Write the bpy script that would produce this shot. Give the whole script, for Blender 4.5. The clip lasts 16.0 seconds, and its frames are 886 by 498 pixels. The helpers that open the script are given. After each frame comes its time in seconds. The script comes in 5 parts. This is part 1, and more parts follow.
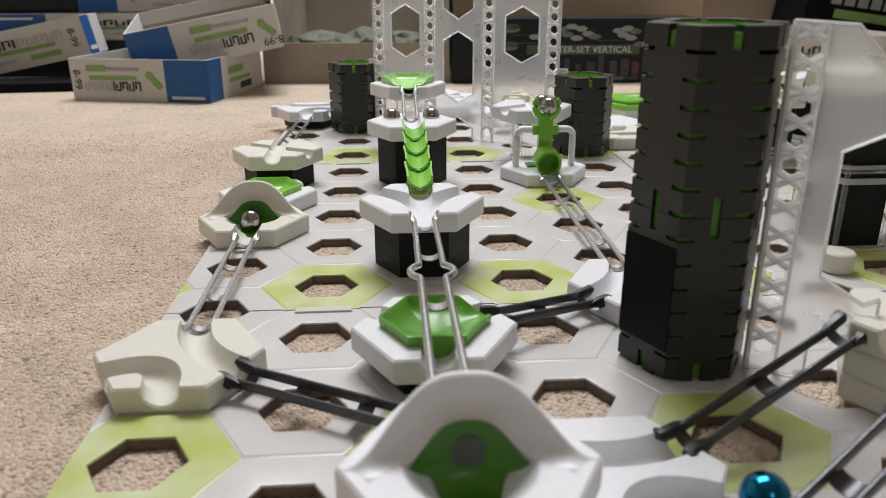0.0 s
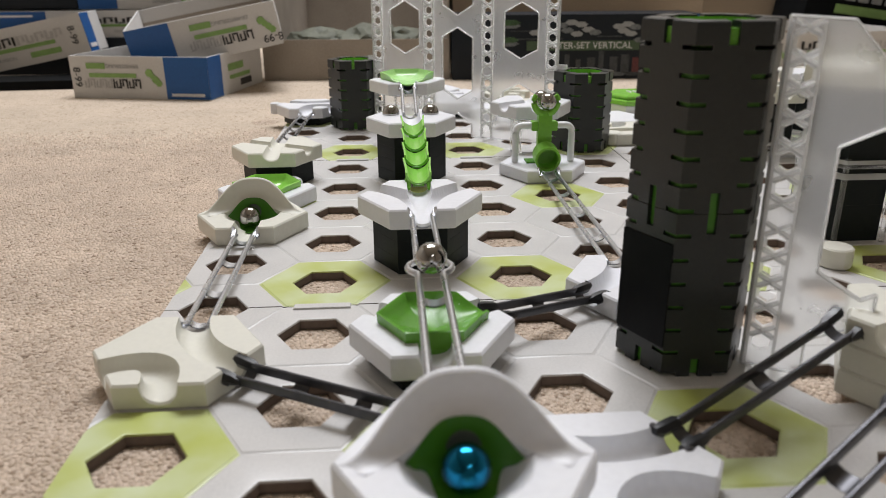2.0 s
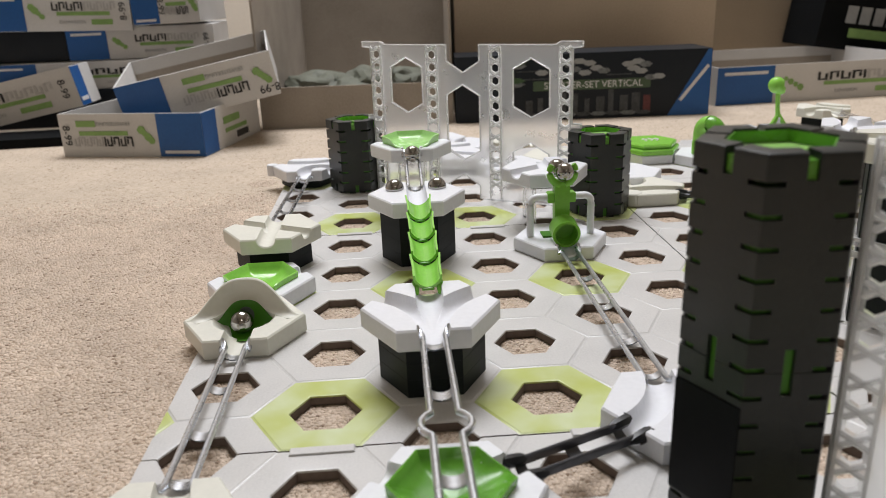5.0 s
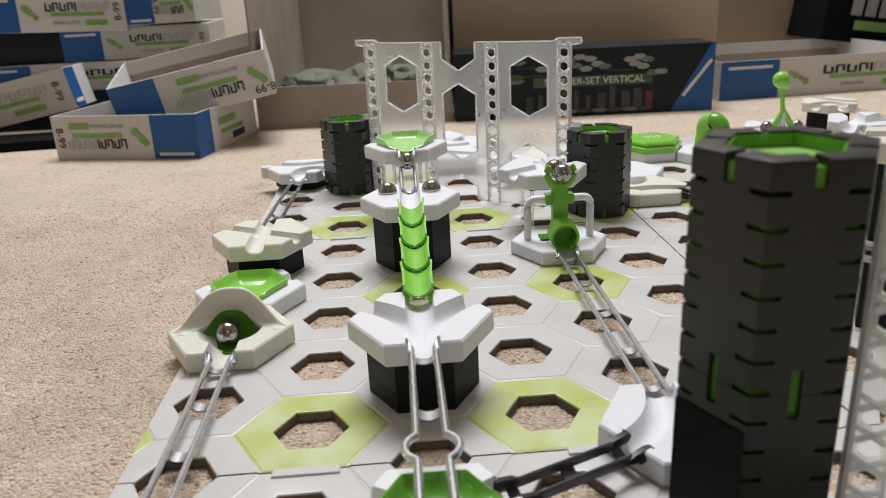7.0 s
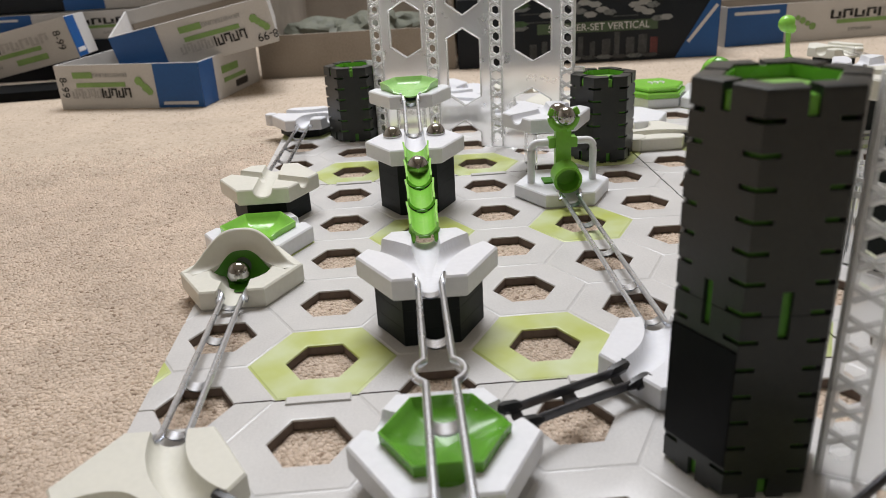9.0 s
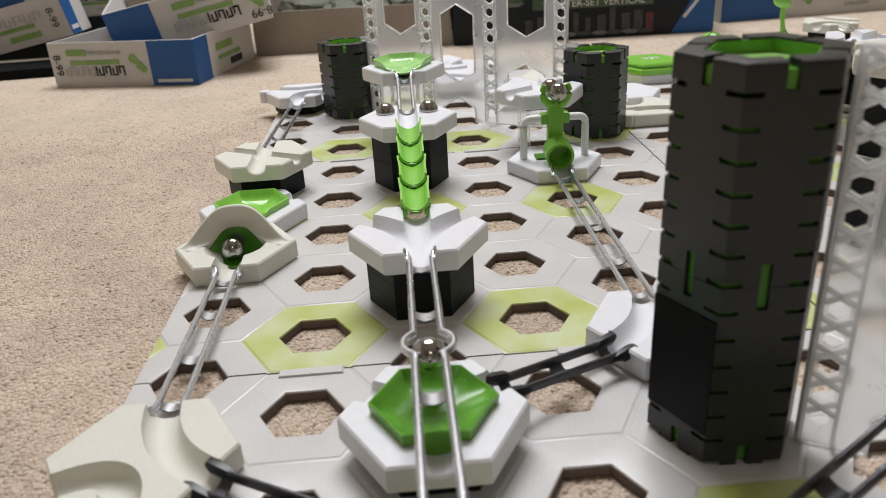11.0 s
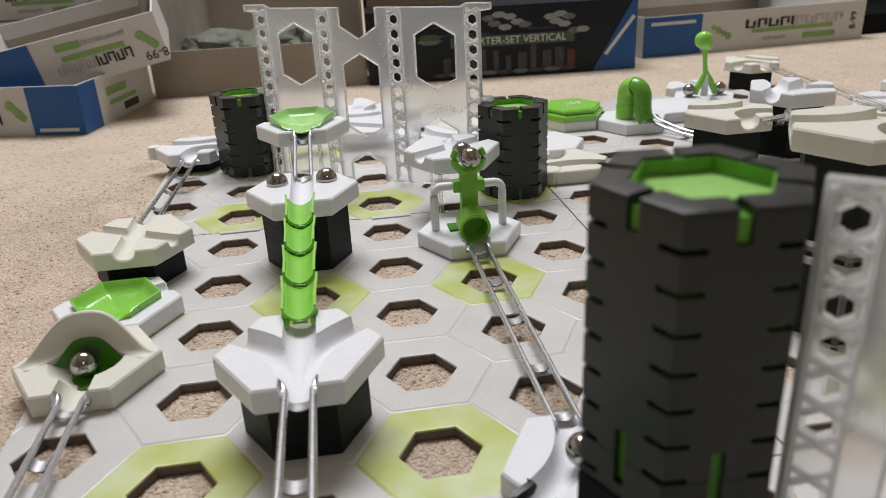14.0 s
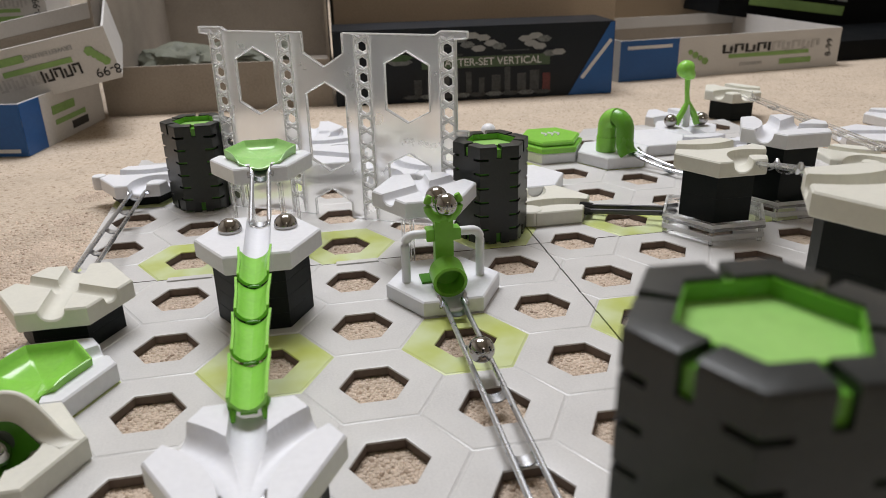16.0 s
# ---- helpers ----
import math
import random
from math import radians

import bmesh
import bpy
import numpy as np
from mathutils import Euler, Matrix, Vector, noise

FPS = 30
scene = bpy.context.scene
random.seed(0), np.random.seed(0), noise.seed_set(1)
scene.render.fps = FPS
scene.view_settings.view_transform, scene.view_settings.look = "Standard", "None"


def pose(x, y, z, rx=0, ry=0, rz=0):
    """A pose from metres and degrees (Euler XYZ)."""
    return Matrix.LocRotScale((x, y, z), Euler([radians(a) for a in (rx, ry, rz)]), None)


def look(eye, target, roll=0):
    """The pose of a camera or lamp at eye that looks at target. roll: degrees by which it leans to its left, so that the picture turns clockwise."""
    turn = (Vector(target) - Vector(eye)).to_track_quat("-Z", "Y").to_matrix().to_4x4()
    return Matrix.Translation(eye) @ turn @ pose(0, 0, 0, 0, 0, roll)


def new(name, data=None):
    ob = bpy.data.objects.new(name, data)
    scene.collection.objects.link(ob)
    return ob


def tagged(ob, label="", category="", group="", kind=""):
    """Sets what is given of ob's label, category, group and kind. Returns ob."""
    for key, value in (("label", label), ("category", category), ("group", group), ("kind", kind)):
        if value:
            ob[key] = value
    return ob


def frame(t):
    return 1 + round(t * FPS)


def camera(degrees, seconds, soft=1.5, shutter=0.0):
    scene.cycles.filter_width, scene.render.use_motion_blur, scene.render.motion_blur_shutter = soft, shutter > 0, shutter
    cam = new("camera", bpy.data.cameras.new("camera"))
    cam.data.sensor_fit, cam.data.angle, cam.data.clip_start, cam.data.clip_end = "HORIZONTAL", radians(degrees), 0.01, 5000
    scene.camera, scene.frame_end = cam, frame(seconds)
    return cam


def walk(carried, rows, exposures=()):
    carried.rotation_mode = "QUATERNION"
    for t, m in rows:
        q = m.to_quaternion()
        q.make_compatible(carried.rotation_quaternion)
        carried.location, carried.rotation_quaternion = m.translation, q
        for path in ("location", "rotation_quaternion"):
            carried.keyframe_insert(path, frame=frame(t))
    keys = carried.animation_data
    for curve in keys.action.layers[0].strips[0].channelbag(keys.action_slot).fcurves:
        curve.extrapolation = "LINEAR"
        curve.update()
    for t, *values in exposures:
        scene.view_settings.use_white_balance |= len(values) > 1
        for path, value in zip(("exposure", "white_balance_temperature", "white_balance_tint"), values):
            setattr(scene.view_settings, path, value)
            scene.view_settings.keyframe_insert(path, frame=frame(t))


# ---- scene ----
cam = camera(60.73, 16.0, soft=0.8)
# seconds, x, y, z, pitch, roll, yaw
PATH = [
    (0.0, 0.0355, -0.3008, 0.1501, -20.19, 0.19, -3.90),
    (0.5, 0.0373, -0.3017, 0.1503, -20.23, 0.34, -3.81),
    (1.0, 0.0380, -0.3019, 0.1508, -20.38, 0.44, -3.74),
    (1.5, 0.0372, -0.3015, 0.1499, -20.37, 0.39, -3.86),
    (2.0, 0.0371, -0.3014, 0.1502, -20.46, 0.38, -3.84),
    (2.5, 0.0368, -0.3016, 0.1505, -20.43, 0.44, -3.89),
    (3.0, 0.0371, -0.2985, 0.1526, -20.49, 0.69, -3.78),
    (3.5, 0.0343, -0.2904, 0.1562, -20.42, 0.71, -3.05),
    (4.0, 0.0351, -0.2726, 0.1654, -20.16, 1.44, -2.76),
    (4.5, 0.0370, -0.2560, 0.1724, -19.51, 2.23, -3.48),
    (5.0, 0.0384, -0.2426, 0.1786, -19.16, 2.02, -3.96),
    (7.5, 0.0470, -0.2270, 0.1786, -19.68, 2.70, -3.75),
    (8.0, 0.0464, -0.2275, 0.1779, -20.21, 2.66, -3.77),
    (8.5, 0.0461, -0.2314, 0.1771, -21.53, 3.24, -3.83),
    (9.0, 0.0445, -0.2380, 0.1750, -22.93, 2.95, -3.62),
    (11.5, 0.0497, -0.2427, 0.1755, -24.74, 3.21, -4.00),
    (12.0, 0.0520, -0.2311, 0.1763, -24.89, 2.90, -4.53),
    (12.5, 0.0544, -0.2232, 0.1768, -24.72, 2.29, -4.89),
    (13.0, 0.0586, -0.2087, 0.1801, -24.59, 2.09, -5.93),
    (13.5, 0.0649, -0.1923, 0.1829, -23.89, 2.33, -7.37),
    (14.0, 0.0729, -0.1770, 0.1866, -23.36, 2.67, -8.98),
    (14.5, 0.0799, -0.1615, 0.1897, -23.34, 3.21, -10.10),
    (15.0, 0.0808, -0.1506, 0.1931, -23.45, 3.11, -10.84),
    (15.5, 0.0805, -0.1390, 0.1946, -23.26, 2.73, -11.18),
    (16.0, 0.0781, -0.1277, 0.1929, -22.72, 1.24, -11.10),
]
cam.data.dof.use_dof, cam.data.dof.focus_distance, cam.data.dof.aperture_fstop = True, 0.46, 15.0
walk(cam, [(t, pose(x, y, z, 90 + pitch, roll, yaw)) for t, x, y, z, pitch, roll, yaw in PATH],
     [(0.0, 0.05), (9.0, 0.03), (13.0, -0.05), (16.0, -0.12)])

# ---- light ----
world = bpy.data.worlds.new("room_air")
world.use_nodes = True
world.node_tree.nodes["Background"].inputs[0].default_value = (1.0, 0.88, 0.74, 1)
world.node_tree.nodes["Background"].inputs[1].default_value = 0.02
scene.world = world


def area_lamp(name, eye, target, sx, sy, power, colour):
    data = bpy.data.lights.new(name, "AREA")
    data.shape, data.size, data.size_y, data.energy, data.color = "RECTANGLE", sx, sy, power, colour
    ob = new(name, data)
    ob.matrix_world = look(eye, target)
    return ob


area_lamp("ceiling_lamp_light", (0.12, 1.30, 2.22), (0.12, 1.29, 0.0), 1.4, 1.0, 70.0, (0.97, 0.98, 1.03))
area_lamp("far_lamp_light", (0.70, -2.60, 2.22), (0.70, -2.59, 0.0), 0.5, 0.5, 8.0, (1.0, 0.95, 0.9))

# ---- materials ----
MATS = {}


def material(name, colour, rough=0.4, metal=0.0, bump=0.0, scale=400.0, vary=0.06, mottle=None, trans=0.0, ior=1.45, sss=0.0, coat=0.0, wear=60.0, spec=0.5):
    """A node material: colour mottled at two scales, roughness varied, fine relief."""
    m = bpy.data.materials.new(name)
    m.use_nodes = True
    nt = m.node_tree
    b = nt.nodes["Principled BSDF"]
    b.inputs["Roughness"].default_value = rough
    b.inputs["Metallic"].default_value = metal
    b.inputs["Specular IOR Level"].default_value = spec
    b.inputs["IOR"].default_value = ior
    b.inputs["Transmission Weight"].default_value = trans
    b.inputs["Coat Weight"].default_value = coat
    if sss:
        b.inputs["Subsurface Weight"].default_value = sss
        b.inputs["Subsurface Radius"].default_value = (0.004, 0.004, 0.003)
        b.inputs["Subsurface Scale"].default_value = 0.5
    co = nt.nodes.new("ShaderNodeTexCoord")
    big = nt.nodes.new("ShaderNodeTexNoise")
    big.inputs["Scale"].default_value = wear
    big.inputs["Detail"].default_value = 4
    fine = nt.nodes.new("ShaderNodeTexNoise")
    fine.inputs["Scale"].default_value = scale
    fine.inputs["Detail"].default_value = 3
    for n in (big, fine):
        nt.links.new(co.outputs["Object"], n.inputs["Vector"])
    mix = nt.nodes.new("ShaderNodeMix")
    mix.data_type = "RGBA"
    g = mottle or tuple(max(0.0, c * (1 - 2.2 * vary)) for c in colour)
    mix.inputs["A"].default_value = (*colour, 1)
    mix.inputs["B"].default_value = (*g, 1)
    add = nt.nodes.new("ShaderNodeMath")
    add.operation = "MULTIPLY"
    nt.links.new(big.outputs["Fac"], add.inputs[0])
    nt.links.new(fine.outputs["Fac"], add.inputs[1])
    ramp = nt.nodes.new("ShaderNodeMapRange")
    ramp.inputs["From Min"].default_value, ramp.inputs["From Max"].default_value = 0.12, 0.42
    nt.links.new(add.outputs[0], ramp.inputs["Value"])
    nt.links.new(ramp.outputs[0], mix.inputs["Factor"])
    nt.links.new(mix.outputs["Result"], b.inputs["Base Color"])
    rr = nt.nodes.new("ShaderNodeMapRange")
    rr.inputs["To Min"].default_value, rr.inputs["To Max"].default_value = max(0.02, rough * 0.85), min(1.0, rough * 1.2)
    nt.links.new(big.outputs["Fac"], rr.inputs["Value"])
    nt.links.new(rr.outputs[0], b.inputs["Roughness"])
    if bump:
        bp = nt.nodes.new("ShaderNodeBump")
        bp.inputs["Strength"].default_value = bump
        bp.inputs["Distance"].default_value = 0.0004
        nt.links.new(fine.outputs["Fac"], bp.inputs["Height"])
        nt.links.new(bp.outputs[0], b.inputs["Normal"])
    MATS[name] = m
    return m


WHITE = material("white_plastic", (0.77, 0.78, 0.81), 0.36, bump=0.12, vary=0.03, sss=0.05)
CREAM = material("cream_plastic", (0.70, 0.69, 0.61), 0.42, bump=0.12, vary=0.03, sss=0.05)
PLATE = material("grey_board", (0.615, 0.605, 0.59), 0.30, bump=0.08, vary=0.06, scale=900, wear=34)
# The pale mottling paints in the glossy sheen that whitens the lime cells.
LIME = material("lime_board", (0.43, 0.485, 0.09), 0.32, bump=0.05, scale=38, wear=22, mottle=(0.58, 0.64, 0.40))
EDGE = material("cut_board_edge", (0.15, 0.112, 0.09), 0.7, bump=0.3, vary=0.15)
GREEN = material("green_plastic", (0.13, 0.37, 0.035), 0.26, bump=0.06, vary=0.05, sss=0.15)
LEAF = material("clear_green_plastic", (0.27, 0.62, 0.09), 0.14, bump=0.05, vary=0.05, sss=0.15)
DARK = material("charcoal_plastic", (0.021, 0.024, 0.0235), 0.34, bump=0.2, vary=0.12, scale=700, spec=0.5)
BLACK = material("black_plastic", (0.004, 0.005, 0.006), 0.45, bump=0.1, vary=0.10, spec=0.12)
STEEL = material("polished_steel", (0.40, 0.39, 0.375), 0.08, 1.0, vary=0.03)
RAIL = material("rail_steel", (0.62, 0.64, 0.68), 0.27, 1.0, bump=0.1, vary=0.08)
BLUE_BALL = material("blue_metal", (0.012, 0.18, 0.34), 0.12, 1.0, vary=0.03)


def frosted_material(name, haze, tint, rough=0.30, glow=0.72):
    """Frosted sheet: a rough see-through body mixed with light that is scattered through and back."""
    m = material(name, tint, rough, trans=1.0, ior=1.12, vary=0.02, bump=0.1)
    nt = m.node_tree
    b = nt.nodes["Principled BSDF"]
    through_light = nt.nodes.new("ShaderNodeBsdfTranslucent")
    through_light.inputs["Color"].default_value = (glow, glow, 0.99 * glow, 1)
    back_light = nt.nodes.new("ShaderNodeBsdfDiffuse")
    back_light.inputs["Color"].default_value = (0.88 * glow, 0.88 * glow, 0.88 * glow, 1)
    scatter = nt.nodes.new("ShaderNodeMixShader")
    scatter.inputs[0].default_value = 0.45
    nt.links.new(through_light.outputs[0], scatter.inputs[1])
    nt.links.new(back_light.outputs[0], scatter.inputs[2])
    whole = nt.nodes.new("ShaderNodeMixShader")
    whole.inputs[0].default_value = haze
    nt.links.new(b.outputs[0], whole.inputs[1])
    nt.links.new(scatter.outputs[0], whole.inputs[2])
    nt.links.new(whole.outputs[0], nt.nodes["Material Output"].inputs["Surface"])
    return m


FROST = frosted_material("frosted_plastic", 0.22, (0.97, 0.97, 0.97), 0.28, 0.85)
# Whiter than the sheet: light caught by clear edges is put into the colour.
WHITENED = frosted_material("whitened_plastic_edge", 0.65, (0.97, 0.97, 0.97), 0.12, 0.93)
CLEAR = frosted_material("clear_plastic", 0.16, (0.97, 0.975, 0.975), 0.05, 0.9)
CARD_WHITE = material("printed_white_card", (0.62, 0.61, 0.595), 0.5, bump=0.05, vary=0.05, wear=18)
CARD_BLUE = material("printed_blue_card", (0.012, 0.10, 0.33), 0.4, bump=0.05, vary=0.08, wear=18)
CARD_DARK = material("printed_dark_card", (0.014, 0.018, 0.024), 0.45, bump=0.05, vary=0.15, wear=18, spec=0.25)
CARD_BLACK = material("printed_black_card", (0.004, 0.005, 0.006), 0.6, bump=0.05, vary=0.15, wear=18, spec=0.12)
CARD_GREY = material("raw_grey_card", (0.37, 0.325, 0.275), 0.75, bump=0.2, vary=0.10, wear=18)
CARD_BROWN = material("brown_cardboard", (0.34, 0.27, 0.19), 0.75, bump=0.2, vary=0.08, wear=8)
CARD_TAN = material("tan_cardboard", (0.55, 0.445, 0.33), 0.75, bump=0.2, vary=0.08, wear=8)
INK_BLACK = material("black_ink", (0.02, 0.02, 0.02), 0.5, vary=0.1)
INK_GREEN = material("green_ink", (0.25, 0.42, 0.13), 0.5, vary=0.1)
INK_WHITE = material("white_ink", (0.70, 0.70, 0.70), 0.5, vary=0.05)
INK_GREY = material("grey_ink", (0.32, 0.33, 0.33), 0.5, vary=0.1)
PAINT = material("wall_paint", (0.50, 0.46, 0.40), 0.7, bump=0.2, vary=0.05, scale=120, wear=2)
CEIL = material("ceiling_paint", (0.75, 0.72, 0.66), 0.8, bump=0.2, vary=0.03, scale=120, wear=2)


def carpet_material(name, islands):
    """Looped wool: beige tufts with brown flecks; islands: each tuft has its own tone, otherwise cells stand in for far tufts."""
    m = bpy.data.materials.new(name)
    m.use_nodes = True
    nt = m.node_tree
    b = nt.nodes["Principled BSDF"]
    b.inputs["Roughness"].default_value = 0.95
    b.inputs["Specular IOR Level"].default_value = 0.1
    co = nt.nodes.new("ShaderNodeTexCoord")
    vor = nt.nodes.new("ShaderNodeTexVoronoi")
    vor.inputs["Scale"].default_value = 460
    blotch = nt.nodes.new("ShaderNodeTexNoise")
    blotch.inputs["Scale"].default_value = 14
    blotch.inputs["Detail"].default_value = 8
    blotch.inputs["Roughness"].default_value = 0.7
    fibre = nt.nodes.new("ShaderNodeTexNoise")
    fibre.inputs["Scale"].default_value = 1500
    for n in (vor, blotch, fibre):
        nt.links.new(co.outputs["Object"], n.inputs["Vector"])
    ramp = nt.nodes.new("ShaderNodeValToRGB")
    els = ramp.color_ramp.elements
    els[0].position, els[0].color = 0.0, (0.30, 0.225, 0.165, 1)
    els[1].position, els[1].color = 0.07, (0.47, 0.385, 0.295, 1)
    for p, c in ((0.45, (0.515, 0.43, 0.34, 1)), (1.0, (0.57, 0.48, 0.385, 1))):
        els.new(p).color = c
    if islands:
        for e in els:
            e.color = (min(0.78, 1.13 * e.color[0]), 1.11 * e.color[1], 1.13 * e.color[2], 1)
        els[0].color, els[1].position = (0.30, 0.225, 0.165, 1), 0.08
        geo = nt.nodes.new("ShaderNodeNewGeometry")
        nt.links.new(geo.outputs["Random Per Island"], ramp.inputs["Fac"])
    else:
        sep = nt.nodes.new("ShaderNodeSeparateColor")
        nt.links.new(vor.outputs["Color"], sep.inputs["Color"])
        nt.links.new(sep.outputs[0], ramp.inputs["Fac"])
    mix = nt.nodes.new("ShaderNodeMix")
    mix.data_type, mix.blend_type = "RGBA", "MULTIPLY"
    mix.inputs["Factor"].default_value = 0.42 if islands else 0.25
    nt.links.new(ramp.outputs["Color"], mix.inputs["A"])
    gain = nt.nodes.new("ShaderNodeMath")
    gain.operation = "MULTIPLY"
    gain.inputs[1].default_value = 2.05 if islands else 1.75
    nt.links.new(blotch.outputs["Fac"], gain.inputs[0])
    nt.links.new(gain.outputs[0], mix.inputs["B"])
    nt.links.new(mix.outputs["Result"], b.inputs["Base Color"])
    bp = nt.nodes.new("ShaderNodeBump")
    bp.inputs["Distance"].default_value = 0.0015 if not islands else 0.0004
    bp.inputs["Strength"].default_value = 0.7 if islands else 0.38
    if islands:
        nt.links.new(fibre.outputs["Fac"], bp.inputs["Height"])
    else:
        bp.invert = True
        nt.links.new(vor.outputs["Distance"], bp.inputs["Height"])
    nt.links.new(bp.outputs[0], b.inputs["Normal"])
    return m


CARPET = carpet_material("loop_carpet", False)
TUFTS = carpet_material("carpet_tufts", True)

# ---- building helpers ----
D = 0.058            # spacing of the hexagonal grid
CX = 0.8660254 * D   # spacing of its columns
TR = 0.574 * D       # corner radius of a white tile
HR = 0.444 * D       # corner radius of a dark height tile
FLOOR_Z = -0.0055


def at(i, j, z=0.0):
    return Vector((CX * i, D * j, z))


def finish(bm, smooth=30):
    bmesh.ops.remove_doubles(bm, verts=bm.verts, dist=1e-6)
    bmesh.ops.recalc_face_normals(bm, faces=bm.faces)
    cut = radians(smooth)
    for f in bm.faces:
        f.smooth = True
    for e in bm.edges:
        e.smooth = len(e.link_faces) == 2 and e.calc_face_angle(0) < cut


def mesh_of(name, bm, mat, smooth=30):
    finish(bm, smooth)
    me = bpy.data.meshes.new(name)
    bm.to_mesh(me)
    bm.free()
    for m in mat if isinstance(mat, (list, tuple)) else [mat]:
        me.materials.append(m)
    return me


def part(name, bm, mat, parent=None, label="", m=None, smooth=30):
    """One mesh object, under a thing or a part."""
    data = bm if isinstance(bm, bpy.types.Mesh) else mesh_of(name, bm, mat, smooth)
    ob = new(name, data)
    if parent is not None:
        ob.parent = parent
    if m is not None:
        ob.matrix_basis = m
    if label:
        ob["label"] = label
    return ob


def thing(name, label, category, group="", m=None, kind=""):
    ob = new(name)
    ob.empty_display_size = 0.01
    if m is not None:
        ob.matrix_basis = m
    return tagged(ob, label, category, group, kind)


def hexpts(r, turn=0.0):
    return [(r * math.cos(radians(60 * k + turn)), r * math.sin(radians(60 * k + turn))) for k in range(6)]


def prism(bm, pts, z0, z1, bevel=0.0, top_in=0.0, bottom_in=0.0):
    """A closed prism over a convex outline, with chamfered rims drawn in towards its centre."""
    cx, cy = sum(p[0] for p in pts) / len(pts), sum(p[1] for p in pts) / len(pts)
    rad = max(math.hypot(p[0] - cx, p[1] - cy) for p in pts)
    levels = [(z0, 1 - (bevel + bottom_in) / rad), (z0 + bevel, 1 - bottom_in / rad), (z1 - bevel, 1 - top_in / rad), (z1, 1 - (bevel + top_in) / rad)]
    if not bevel:
        levels = [levels[1], levels[2]]
    rings = [[bm.verts.new((cx + (x - cx) * s, cy + (y - cy) * s, z)) for x, y in pts] for z, s in levels]
    n = len(pts)
    for a, b in zip(rings, rings[1:]):
        for k in range(n):
            bm.faces.new((a[k], a[(k + 1) % n], b[(k + 1) % n], b[k]))
    bm.faces.new(rings[0][::-1])
    bm.faces.new(rings[-1])


def block(bm, x0, x1, y0, y1, z0, z1, bevel=0.0):
    prism(bm, [(x0, y0), (x1, y0), (x1, y1), (x0, y1)], z0, z1, bevel)


def tube(bm, path, r, n=8, cap=True):
    """A round bar along a line of points."""
    path = [Vector(p) for p in path]
    rings = []
    up = Vector((0, 0, 1))
    for k, p in enumerate(path):
        way = (path[min(k + 1, len(path) - 1)] - path[max(k - 1, 0)]).normalized()
        side = way.cross(up)
        if side.length < 0.05:
            side = way.cross(Vector((0, 1, 0)))
        side.normalize()
        top = side.cross(way)
        rr = r[k] if isinstance(r, (list, tuple)) else r
        rings.append([bm.verts.new(p + rr * (math.cos(a) * side + math.sin(a) * top)) for a in (2 * math.pi * q / n for q in range(n))])
    for a, b in zip(rings, rings[1:]):
        for q in range(n):
            bm.faces.new((a[q], a[(q + 1) % n], b[(q + 1) % n], b[q]))
    if cap:
        bm.faces.new(rings[0][::-1])
        bm.faces.new(rings[-1])


def lathe(bm, profile, n=24, m=None, a0=0.0, a1=360.0):
    """A turned form from (radius, height) pairs."""
    m = m or Matrix()
    full = abs(a1 - a0) >= 359.9
    steps = n if full else n + 1
    rings = []
    for r, z in profile:
        rings.append([bm.verts.new(m @ Vector((r * math.cos(a), r * math.sin(a), z))) for a in (radians(a0 + (a1 - a0) * q / n) for q in range(steps))])
    for a, b in zip(rings, rings[1:]):
        for q in range(n):
            bm.faces.new((a[q], a[(q + 1) % steps], b[(q + 1) % steps], b[q]))
    return rings


def ball_mesh(name, r, mat):
    bm = bmesh.new()
    bmesh.ops.create_uvsphere(bm, u_segments=32, v_segments=18, radius=r)
    return mesh_of(name, bm, mat, 180)


def sheet(bm, outer, holes, y0, y1):
    """A flat panel in x and z with holes right through it, from y0 to y1."""
    loops = [outer, *holes]
    edges, made = [], []
    for loop in loops:
        vs = [bm.verts.new((x, y0, z)) for x, z in loop]
        made.append(vs)
        edges += [bm.edges.new((vs[k], vs[(k + 1) % len(vs)])) for k in range(len(vs))]
    faces = [g for g in bmesh.ops.triangle_fill(bm, use_beauty=True, use_dissolve=False, edges=edges)["geom"] if isinstance(g, bmesh.types.BMFace)]
    back = {}
    for vs in made:
        for v in vs:
            back[v] = bm.verts.new((v.co.x, y1, v.co.z))
    for f in faces:
        bm.faces.new([back[v] for v in f.verts][::-1])
    for vs in made:
        for k in range(len(vs)):
            a, b = vs[k], vs[(k + 1) % len(vs)]
            bm.faces.new((a, b, back[b], back[a]))


def seg_dist(px, py, line):
    best = 1e9
    for (x0, y0), (x1, y1) in zip(line, line[1:]):
        dx, dy = x1 - x0, y1 - y0
        u = max(0.0, min(1.0, ((px - x0) * dx + (py - y0) * dy) / (dx * dx + dy * dy + 1e-18)))
        best = min(best, math.hypot(px - x0 - u * dx, py - y0 - u * dy))
    return best


